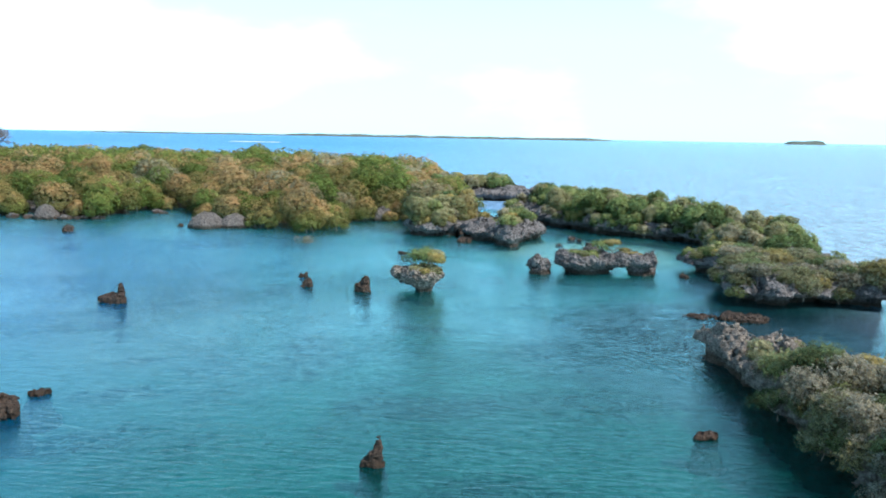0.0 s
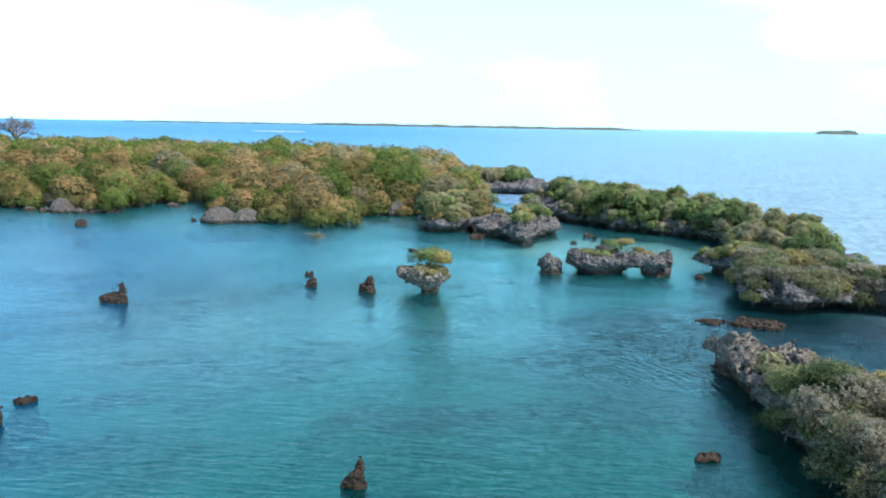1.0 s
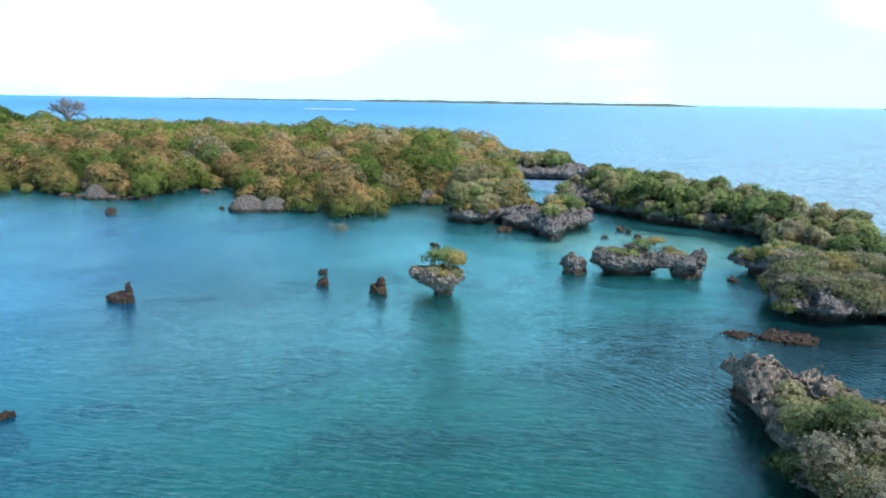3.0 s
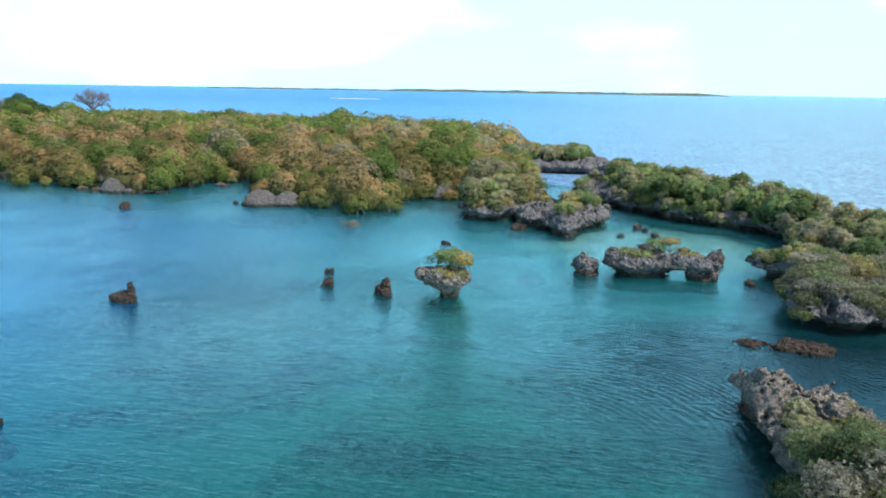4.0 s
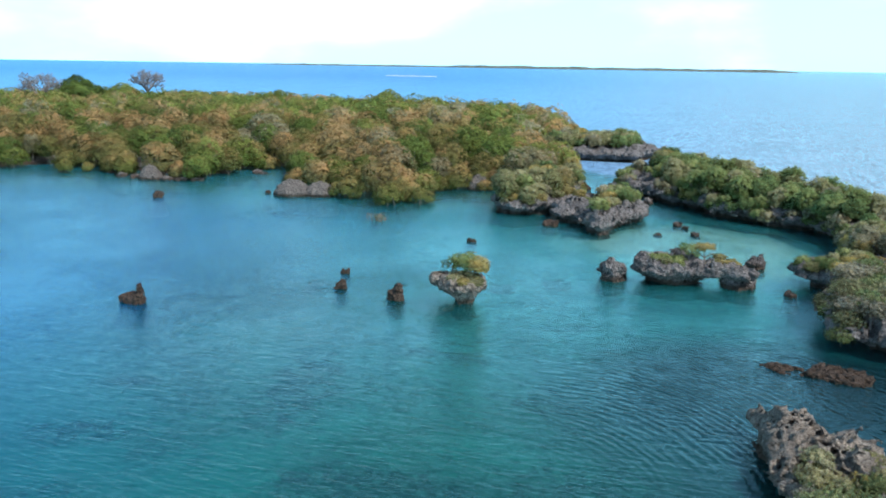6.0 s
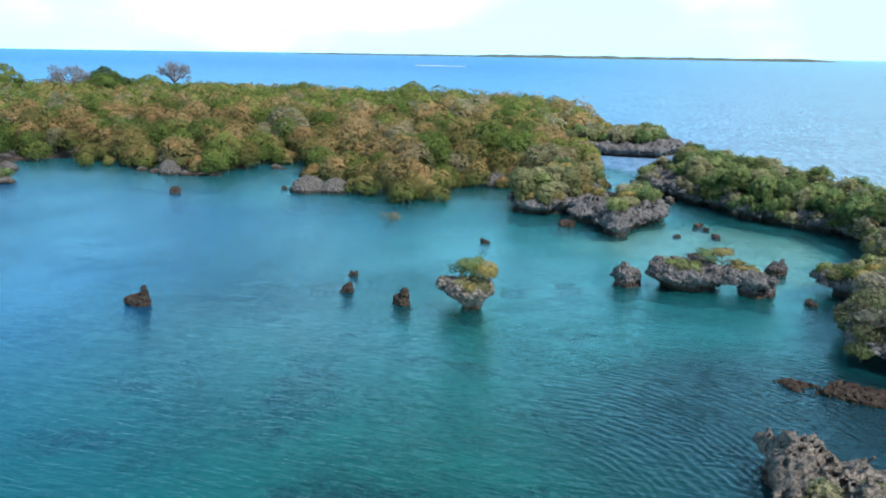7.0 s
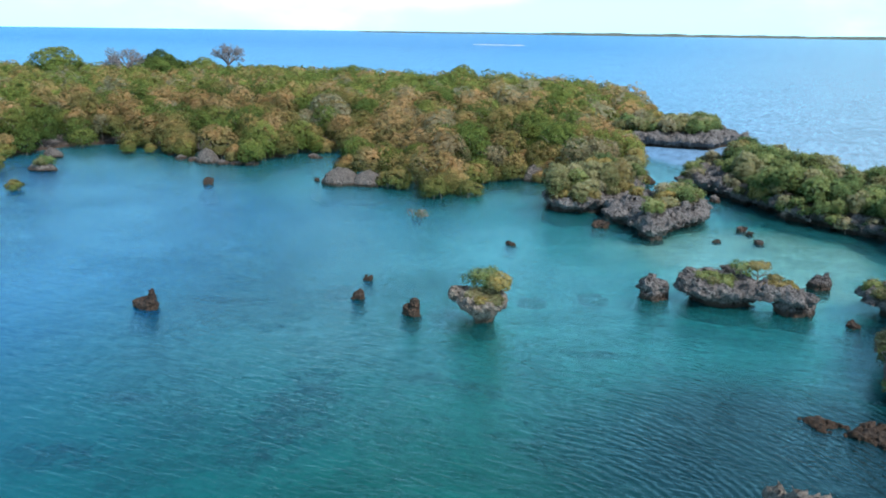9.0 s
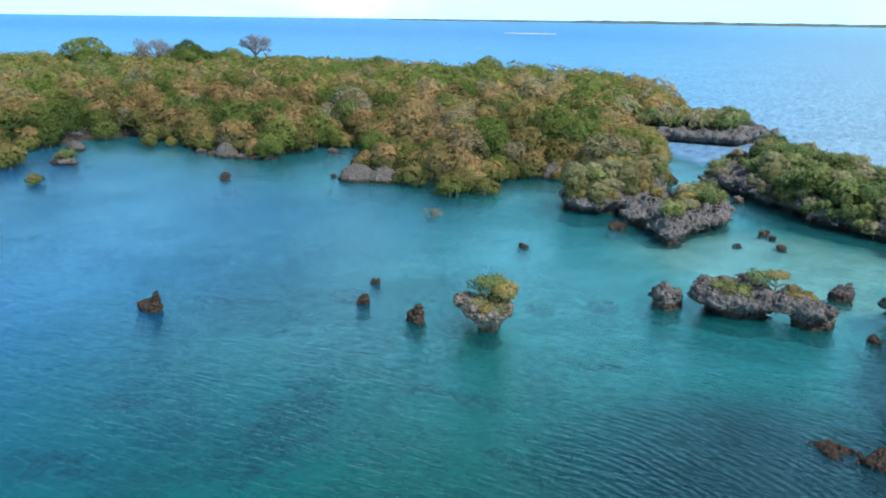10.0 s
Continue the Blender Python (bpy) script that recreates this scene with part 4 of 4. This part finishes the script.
rock("flat_rock", blob(-30.4, 40.6, 0.65, 0.4, 8, 0.2, 8), 0.3, 0.10, RED_ROCK, "small flat brown rock awash in the lagoon", "rock", REEF, notch=0.0, lip=0.1, rough=0.2, seed=58, grain=2.4)
rock("reef_rock", [(16.9, 67.6), (18.0, 66.7), (20.2, 66.8), (21.2, 68.0), (20.7, 69.4), (18.6, 69.5), (17.4, 68.8)], 0.34, 0.12, RED_ROCK, "rusty brown reef rock below the headland", "rock", REEF, notch=0.0, lip=0.3, rough=0.30, seed=59, grain=2.0)
rock("awash_rock", blob(15.3, 68.3, 1.3, 0.6, 10, -0.2, 9), 0.0, 0.14, RED_ROCK, "rusty rock awash beside the reef rock", "rock", REEF, notch=-0.2, lip=0.1, rough=0.28, seed=60, grain=1.8)
for k, (x, y, r, h) in enumerate(((-17.3, 98.8, 0.45, 0.22), (-72.0, 109.5, 0.8, 0.75), (4.5, 111.2, 0.35, 0.35), (6.8, 118.0, 0.6, 0.5), (7.8, 116.8, 0.36, 0.3), (9.1, 112.9, 0.6, 0.2), (17.8, 88.0, 0.6, 0.35), (-9.2, 144.0, 0.9, 0.6), (2.0, 134.2, 0.8, 0.9), (-9.6, 111.9, 1.1, 0.8), (-58, 119.5, 0.4, 0.3))):
    rock("low_rock", blob(x, y, r, r * 0.75, 8, 0.3 * k, 20 + k), h, max(0.13, r * 0.22), RED_ROCK if k in (0, 1, 7, 9, 10) else GREY_ROCK, "small dark rock breaking the shallow water", "rock", REEF, notch=0.0, lip=0.15, rough=0.30, seed=70 + k, grain=1.9)
# submerged coral heads
for k, (x, y, r) in enumerate(((-4.4, 87.4, 1.0), (-9.5, 84.2, 1.1), (-27.5, 78.5, 1.2))):
    rock("coral_head", blob(x, y, r, r * 0.7, 8, 0.4 * k, 40 + k), -1.0, 0.2, RED_ROCK, "dark coral head under shallow water", "coral", notch=-0.2, lip=0.1, rough=0.3, seed=90 + k, grain=1.5)

rock("pale_stone", blob(-93.6, 127.4, 0.75, 0.5, 8, 0.3, 71), 0.75, 0.16, PALE_ROCK, "small pale stone on the wooded shore", "rock", notch=0.0, lip=0.2, rough=0.22, seed=95, grain=1.6)
SHORE = "grey boulders along the wooded shore"
HUMP = rock("boulder", blob(-53.6, 119.6, 3.4, 2.7, 12, 0.1, 11), 2.45, 0.26, BOULDER, "large smooth grey boulder at the water's edge", "boulder", SHORE, notch=0.3, lip=0.2, rough=0.25, dome=2.6, seed=101, grain=0.6)
rock("boulder", blob(-49.4, 120.6, 2.7, 2.2, 11, 0.0, 12), 2.2, 0.26, BOULDER, "smooth grey boulder beside a larger one", "boulder", SHORE, notch=0.3, lip=0.2, rough=0.25, dome=2.0, seed=102, grain=0.6)
rock("boulder", blob(-85.6, 124.6, 2.6, 1.9, 11, 0.0, 13), 2.4, 0.26, BOULDER, "smooth grey boulder below mangroves", "boulder", SHORE, notch=0.2, lip=0.2, rough=0.3, dome=1.9, seed=103, grain=0.7)
rock("boulder", blob(-114.9, 115.6, 2.7, 1.6, 11, -0.1, 14), 1.2, 0.25, BOULDER, "flat pale grey boulder at the shore", "boulder", SHORE, notch=0.5, lip=0.2, rough=0.3, dome=1.3, seed=104, grain=0.8)
WROCK = rock("boulder", blob(-104.8, 105.6, 2.7, 1.7, 11, 0.1, 15), 1.1, 0.25, BOULDER, "low grey rock with a bush in the water", "boulder", SHORE, notch=0.5, lip=0.2, rough=0.35, dome=1.4, seed=105, grain=0.8)
rock("boulder", blob(-26.5, 136.6, 2.4, 2.0, 11, 0.1, 16), 3.0, 0.3, BOULDER, "upright grey boulder among shore trees", "boulder", SHORE, notch=0.3, lip=0.2, rough=0.4, dome=2.0, seed=106, grain=0.8)
for k, (x, y, r) in enumerate(((-82, 124.6, 1.3), (-79.6, 125.2, 1.4), (-76.8, 126.3, 1.2), (-89, 124.6, 0.9), (-92.5, 125.4, 1.3), (-98, 128.5, 1.2), (-71, 138, 1.3))):
    rock("boulder", blob(x, y, r, r * 0.7, 9, 0.5 * k, 60 + k), 0.5, 0.2, GREY_ROCK, "low dark boulder under overhanging mangroves", "boulder", SHORE, notch=0.1, lip=0.4, rough=0.4, seed=110 + k, grain=1.3)


# ---- scrub and trees on the rocks ----
def bush_kinds(tints, seed, height, radius, leaves, size, base=0.04, clumps=14, flat=1.0, wisp=0.08, mat=None):
    return [tree_kind(seed + 3 * k, height, radius, mat or SCRUB_LEAVES, leaves, size, base=base, clumps=clumps, flat=flat, tint=t, limbs=4, wisp=wisp) for k, t in enumerate(tints)]


def cover(ob, poly, spacing, kinds, weights, names, rng, inset, size, group, category="shrub", name="shrub", keep=None, sink=0.25):
    """Plants bushes over a rock's top."""
    for x, y, d in scatter(poly, spacing, rng, inset):
        if keep is not None and not keep(x, y, d):
            continue
        z = top_of(ob, x, y, sink)
        if z is None:
            continue
        k = int(rng.choice(len(kinds), p=weights))
        plant(name, kinds[k], placed(x, y, z, rng.uniform(*size), rng), names[k], category, group)


grow_rng = np.random.default_rng(23)
SMALL = bush_kinds((0.05, 0.28, 0.52, 0.76, 0.98), 500, 1.5, 1.15, 430, 0.285, wisp=0.3)
TALL = bush_kinds((0.03, 0.24, 0.50, 0.76, 0.95), 560, 4.0, 1.9, 1050, 0.36, base=0.06, clumps=22, wisp=0.38)
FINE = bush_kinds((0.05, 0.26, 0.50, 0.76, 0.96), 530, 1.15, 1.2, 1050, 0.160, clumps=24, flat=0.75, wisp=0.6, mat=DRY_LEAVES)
MAT = bush_kinds((0.28, 0.55, 0.98), 590, 0.55, 0.75, 420, 0.15, clumps=11, flat=0.55, wisp=0.4)
MAT_NAMES = ["cushion of bright green creeping plants on coral rock", "cushion of olive creeping plants on coral rock", "cushion of ochre creeping plants on coral rock"]
SMALL_NAMES = ["low deep green shrub on coral rock", "low bright green shrub on coral rock", "low olive shrub on coral rock", "low grey-green shrub on coral rock", "low ochre shrub on coral rock"]
TALL_NAMES = ["dense deep green scrub tree on the rocky island", "bright green scrub tree on the rocky island", "olive scrub tree on the rocky island", "grey-green scrub tree on the rocky island", "ochre-leaved scrub tree on the rocky island"]
cover(RIGHT_ROCK, RIGHT, 2.75, TALL, (0.18, 0.45, 0.25, 0.06, 0.06), TALL_NAMES, grow_rng, 0.7, (0.72, 1.12), "scrub trees of the rocky island", "tree", "scrub_tree", keep=lambda x, y, d: y > 112 and x > (2.8 if y < 150 else 1.4))
cover(RIGHT_ROCK, RIGHT, 2.75, TALL, (0.20, 0.42, 0.24, 0.12, 0.02), TALL_NAMES, grow_rng, 0.7, (0.58, 0.92), "scrub trees of the rocky island", "tree", "scrub_tree", keep=lambda x, y, d: y <= 112)
cover(RIGHT_ROCK, RIGHT, 2.1, SMALL, (0.2, 0.2, 0.27, 0.27, 0.06), SMALL_NAMES, grow_rng, -0.1, (0.8, 1.5), "shrubs of the rocky island", keep=lambda x, y, d: d < 1.7 and x < 27 and not (x < 2.6 and y < 143))
cover(RIGHT_ROCK, RIGHT, 2.0, SMALL, (0.2, 0.26, 0.25, 0.23, 0.06), SMALL_NAMES, grow_rng, -0.3, (0.7, 1.2), "shrubs of the rocky island", keep=lambda x, y, d: d < 0.9 and x < 27 and not (x < 2.6 and y < 143), sink=0.75)
cover(ISLET_ROCK, ISLET, 2.7, TALL, (0.06, 0.26, 0.40, 0.04, 0.24), TALL_NAMES, grow_rng, 0.8, (0.68, 1.0), "scrub trees of the islet", "tree", "scrub_tree")
cover(ISLET_ROCK, ISLET, 1.9, SMALL, (0.05, 0.1, 0.3, 0.2, 0.35), SMALL_NAMES, grow_rng, 0.8, (0.8, 1.35), "shrubs of the islet", keep=lambda x, y, d: d < 2.2)
cover(SHELF_ROCK, SHELF, 2.5, SMALL, (0.05, 0.2, 0.3, 0.2, 0.25), SMALL_NAMES, grow_rng, 0.9, (0.8, 1.5), "shrubs of the shelf", keep=lambda x, y, d: y > 119.5 or math.hypot(x + 3.3, y - 112) < 1.2)
cover(LEDGE_ROCK, LEDGE, 1.3, SMALL, (0.0, 0.3, 0.25, 0.1, 0.35), SMALL_NAMES, grow_rng, 0.6, (0.6, 0.9), "shrubs of the ledge")
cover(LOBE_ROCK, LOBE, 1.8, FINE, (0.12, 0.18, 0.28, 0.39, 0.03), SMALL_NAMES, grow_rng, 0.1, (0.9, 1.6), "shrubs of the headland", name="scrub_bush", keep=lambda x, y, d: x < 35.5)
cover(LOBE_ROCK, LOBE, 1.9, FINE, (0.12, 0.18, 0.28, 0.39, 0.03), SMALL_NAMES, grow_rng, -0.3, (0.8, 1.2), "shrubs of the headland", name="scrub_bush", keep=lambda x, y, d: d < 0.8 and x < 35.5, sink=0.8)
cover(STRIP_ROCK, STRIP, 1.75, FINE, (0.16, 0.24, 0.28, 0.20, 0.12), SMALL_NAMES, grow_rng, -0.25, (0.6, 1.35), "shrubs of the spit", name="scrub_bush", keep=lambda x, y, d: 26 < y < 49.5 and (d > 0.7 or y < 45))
cover(STRIP_ROCK, STRIP, 1.3, MAT, (0.15, 0.6, 0.25), MAT_NAMES, grow_rng, 0.8, (0.8, 1.4), "creeping plants on the spit", keep=lambda x, y, d: 48 < y < 52)
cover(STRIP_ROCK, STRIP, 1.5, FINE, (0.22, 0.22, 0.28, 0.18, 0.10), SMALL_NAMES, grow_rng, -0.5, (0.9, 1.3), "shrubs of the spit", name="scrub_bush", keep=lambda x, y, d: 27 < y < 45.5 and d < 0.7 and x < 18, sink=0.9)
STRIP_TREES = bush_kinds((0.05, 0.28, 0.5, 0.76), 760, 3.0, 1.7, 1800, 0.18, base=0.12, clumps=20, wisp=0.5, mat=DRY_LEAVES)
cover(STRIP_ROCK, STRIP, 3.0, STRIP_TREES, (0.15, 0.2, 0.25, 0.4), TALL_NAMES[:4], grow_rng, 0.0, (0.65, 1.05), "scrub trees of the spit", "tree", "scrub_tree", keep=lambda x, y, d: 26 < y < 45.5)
cover(CAPE_ROCK, [(-26, 186.5), (-15, 187.5), (-7, 190), (-4, 198), (-7, 208), (-18, 206)], 2.5, SMALL, (0.2, 0.3, 0.3, 0.15, 0.05), SMALL_NAMES, grow_rng, 0.2, (1.2, 2.2), "shrubs of the cape")
cover(WROCK, blob(-104.8, 105.6, 2.2, 1.2, 8, 0, 3), 1.4, SMALL, (0.1, 0.2, 0.6, 0.1, 0.0), SMALL_NAMES, grow_rng, 0.2, (0.8, 1.1), "shrubs of the shore rock", keep=lambda x, y, d: x > -105.5)
cover(MUSHROOM, [(-12.7, 74.4), (-11.2, 73.7), (-9.7, 74.8), (-9.7, 76.4), (-12, 77.2), (-12.9, 76.2)], 0.62, MAT, (0.10, 0.60, 0.30), MAT_NAMES, grow_rng, 0.0, (0.65, 1.0), "creeping plants on the mushroom rock")
cover(ARCH, [(4.4, 88.0), (7.2, 87.8), (8.2, 89.5), (7.5, 91.5), (4.8, 91)], 1.0, MAT, (0.6, 0.4, 0.0), MAT_NAMES, grow_rng, 0.1, (0.9, 1.5), "creeping plants on the arch rock")
cover(ARCH, [(10.2, 89), (13.6, 89.2), (13.4, 91.3), (10.2, 91.8)], 0.95, MAT, (0.1, 0.4, 0.5), MAT_NAMES, grow_rng, 0.1, (0.8, 1.2), "creeping plants on the arch rock")
UMBRELLA = tree_kind(650, 1.7, 1.15, SCRUB_LEAVES, 620, 0.17, base=0.66, clumps=9, flat=0.5, tint=0.92, limbs=5, stout=2.0, wisp=0.3)
AIRY = tree_kind(651, 1.5, 1.2, SCRUB_LEAVES, 360, 0.17, base=0.40, clumps=9, flat=0.7, tint=0.22, limbs=5, stout=1.6, wisp=0.4)
LEANER = tree_kind(655, 1.75, 1.35, SCRUB_LEAVES, 900, 0.18, base=0.42, clumps=12, wisp=0.35, tint=0.24, limbs=6, stout=1.5)
SPRIG = tree_kind(658, 2.4, 1.1, SCRUB_LEAVES, 330, 0.22, base=0.35, clumps=8, tint=0.3, limbs=4)
OCHRE_TREE = tree_kind(661, 1.65, 1.15, SCRUB_LEAVES, 1000, 0.17, base=0.30, clumps=13, wisp=0.35, tint=0.96, limbs=5, stout=1.5)
plant("umbrella_tree", UMBRELLA, placed(9.75, 91.0, top_of(ARCH, 9.75, 91.0), 1.15, one), "small flat-topped ochre tree on the arch rock", "tree")
plant("rock_tree", AIRY, placed(8.4, 91.0, top_of(ARCH, 8.4, 91.0), 1.15, one), "small airy green tree on the arch rock", "tree")
plant("rock_tree", LEANER, placed(-11.4, 76.6, top_of(MUSHROOM, -11.4, 76.6), 1.0, one), "small wind-shaped green tree on the mushroom rock", "tree")
plant("rock_tree", OCHRE_TREE, placed(-10.1, 76.2, top_of(MUSHROOM, -10.1, 76.2), 1.0, one), "small ochre-leaved tree on the mushroom rock", "tree")
plant("rock_tree", AIRY, placed(-12.8, 76.9, top_of(MUSHROOM, -12.8, 76.9), 0.95, one), "slender sparse tree on the mushroom rock", "tree")
for x, y, s in ((-9.0, 131.5, 1.5), (12.6, 146, 1.6), (14.2, 144, 1.5), (31.5, 80, 1.0), (-3.5, 124.5, 0.9), (1.0, 146, 0.9)):
    rk = SHELF_ROCK if (x, y) == (-3.5, 124.5) else ISLET_ROCK if x < -5 else LOBE_ROCK if y < 90 else RIGHT_ROCK
    z = top_of(rk, x, y)
    if z is not None:
        plant("slender_tree", SPRIG, placed(x, y, z, s, one), "slender open-crowned green tree on coral rock", "tree", "slender trees on the rocks")
for k, (x, y, sz) in ((1, (-3.4, 110.8, 1.15)), (1, (-3.0, 111.6, 0.9)), (2, (-2.2, 117.5, 1.1)), (4, (-3.6, 119.2, 1.2)), (0, (-0.8, 119.8, 1.2)), (1, (-1.2, 122.2, 1.3))):
    z = top_of(SHELF_ROCK, x, y)
    if z is not None:
        plant("shrub", SMALL[k], placed(x, y, z, sz, one), SMALL_NAMES[k], "shrub", "shrubs of the shelf")
WATER_BUSH = tree_kind(670, 2.0, 1.6, WOOD_LEAVES, 700, 0.3, base=0.1, clumps=10, tint=0.42, roots=5)
for x, y, s in ((-93.8, 92.2, 0.95), (-105.6, 124.9, 1.15), (-102.5, 127.5, 0.9), (-108.8, 97.5, 1.5), (-111.5, 100.5, 1.6), (-46.0, 121.0, 1.3), (-36.0, 117.5, 1.7), (-31.5, 120.5, 1.2), (-43.5, 120.8, 1.5)):
    plant("mangrove_bush", WATER_BUSH, placed(x, y, -0.1, s, one), "low olive mangrove bush standing in the water", "shrub", "mangrove bushes in the shallows")


def shore_skirt():
    """Low mangrove bushes along the wooded shore, rooted in the water."""
    rng = np.random.default_rng(77)
    edge = [Vector((x, y, 0)) for x, y in MAIN[3:24]]
    for a, b in zip(edge, edge[1:]):
        n = max(1, round((b - a).length / 3.4))
        for k in range(n):
            p = a.lerp(b, (k + rng.uniform(0.1, 0.9)) / n)
            if math.hypot(p.x + 52, p.y - 121) < 6 or math.hypot(p.x + 86, p.y - 125) < 3.5 or rng.uniform() < 0.55:
                continue
            kind = SKIRT[int(rng.integers(0, 3))]
            plant("mangrove_bush", kind, placed(p.x, p.y + rng.uniform(0.3, 1.6), -0.15, rng.uniform(0.95, 1.7), rng), "low olive mangrove bush at the water's edge", "shrub", "mangrove bushes along the shore")


SKIRT = [tree_kind(680 + k, 2.1, 1.7, WOOD_LEAVES, 640, 0.36, base=0.05, clumps=15, tint=t, roots=4) for k, t in enumerate((0.40, 0.55, 0.66))]
shore_skirt()


def dead_branches():
    """A half-drowned mangrove sapling, mostly bare."""
    base = new("drowned_sapling")
    base.matrix_world = pose(-33.2, 105.8, 0)
    rng = random.Random(3)
    bm = bmesh.new()
    for k in range(9):
        a = rng.uniform(0, 6.283)
        p = Vector((rng.uniform(-0.5, 0.5), rng.uniform(-0.3, 0.3), -1.2))
        q = p + Vector((math.cos(a) * 1.3, math.sin(a) * 0.6, 1.2 + rng.uniform(0.1, 0.8)))
        limb(bm, p, q, 0.07, 0.05, 6)
        for _ in range(3):
            limb(bm, q, q + Vector((rng.uniform(-0.7, 0.7), rng.uniform(-0.4, 0.4), rng.uniform(0.0, 0.6))), 0.045, 0.02, 5)
    child("branch_tangle", bm_mesh("branches", bm, BARK), base)
    g = np.random.default_rng(8)
    c = np.stack([g.normal(0.7, 0.5, 330), g.normal(0, 0.35, 330), g.uniform(0.1, 0.9, 330)], 1)
    tuft = child("leaf_tuft", foliage_mesh("leaves", c, g.normal(0, 1, (330, 3)) + np.array([0, 0, 0.8]), 0.15, g, SCRUB_LEAVES, np.full(330, 0.6)), base)
    tagged(tuft, "few small olive leaves", kind="stuff")
    tagged(base, "half-drowned bare grey mangrove sapling with few leaves", "sapling")


dead_branches()


# ---- the far shore ----
def far_island(name, x0, x1, y, depth, height, seed, label):
    """A low wooded island on the horizon."""
    o = [(x0, y), (x0 + (x1 - x0) * 0.1, y - depth * 0.3), (x0 + (x1 - x0) * 0.5, y - depth * 0.5), (x1 - (x1 - x0) * 0.08, y - depth * 0.3), (x1, y), (x1 - (x1 - x0) * 0.3, y + depth * 0.5), (x0 + (x1 - x0) * 0.2, y + depth * 0.5)]
    step = max(3.2, (x1 - x0) / 300)

    def density(p):
        px, py, pz = p.T
        d = outline_distance(px, py, o)
        t = height * np.clip(-d / (depth * 0.18), 0, 1) ** 0.6 * (1 + 1.1 * fbm(p * np.array([0.012, 0.012, 0]), 4, seed))
        return np.maximum(d, (pz - t) * 1.0)

    v, f = surface(density, (x0 - 10, y - depth * 0.6, -4), (x1 + 10, y + depth * 0.6, height * 2.0), step)
    tagged(new(name, mesh_of(name, v, f, FAR_WOOD)), label, "island")


def far_wood():
    m = Nodes("hazed_far_woodland")
    # green greyed in the base colour to stand for distance haze
    col = m.ramp(m.noise(0.02, 5, 0.6), [(0.35, (0.075, 0.09, 0.08)), (0.65, (0.13, 0.145, 0.125))])
    return m.done(m.principled(col, 0.95, None, 0.1))


FAR_WOOD = far_wood()
far_island("far_island", -1150, 415, 3400, 160, 10, 3, "long low wooded island on the horizon")
far_island("far_island", -2050, -1050, 3400, 130, 6, 5, "faint flat island far along the horizon")
far_island("far_islet", 1122, 1300, 3400, 70, 13, 6, "small low wooded islet near the horizon")


def sandbar():
    m = Nodes("white_sand")
    mat = m.done(m.principled(m.ramp(m.noise(0.2, 4), [(0.3, (0.42, 0.41, 0.37)), (0.7, (0.55, 0.53, 0.48))]), 0.9, None, 0.1))
    o = np.asarray(blob(-409, 1128, 44, 9, 14, 0.05, 3), float)

    def density(p):
        return np.maximum(outline_distance(p[:, 0], p[:, 1], o), p[:, 2] - 0.45 + fbm(p * 0.1, 3, 4))

    v, f = surface(density, (-460, 1110, -2), (-355, 1146, 2), 1.5)
    tagged(new("sandbar", mesh_of("sandbar", v, f, mat)), "low white sandbar far out on the sea", "sandbar")


sandbar()
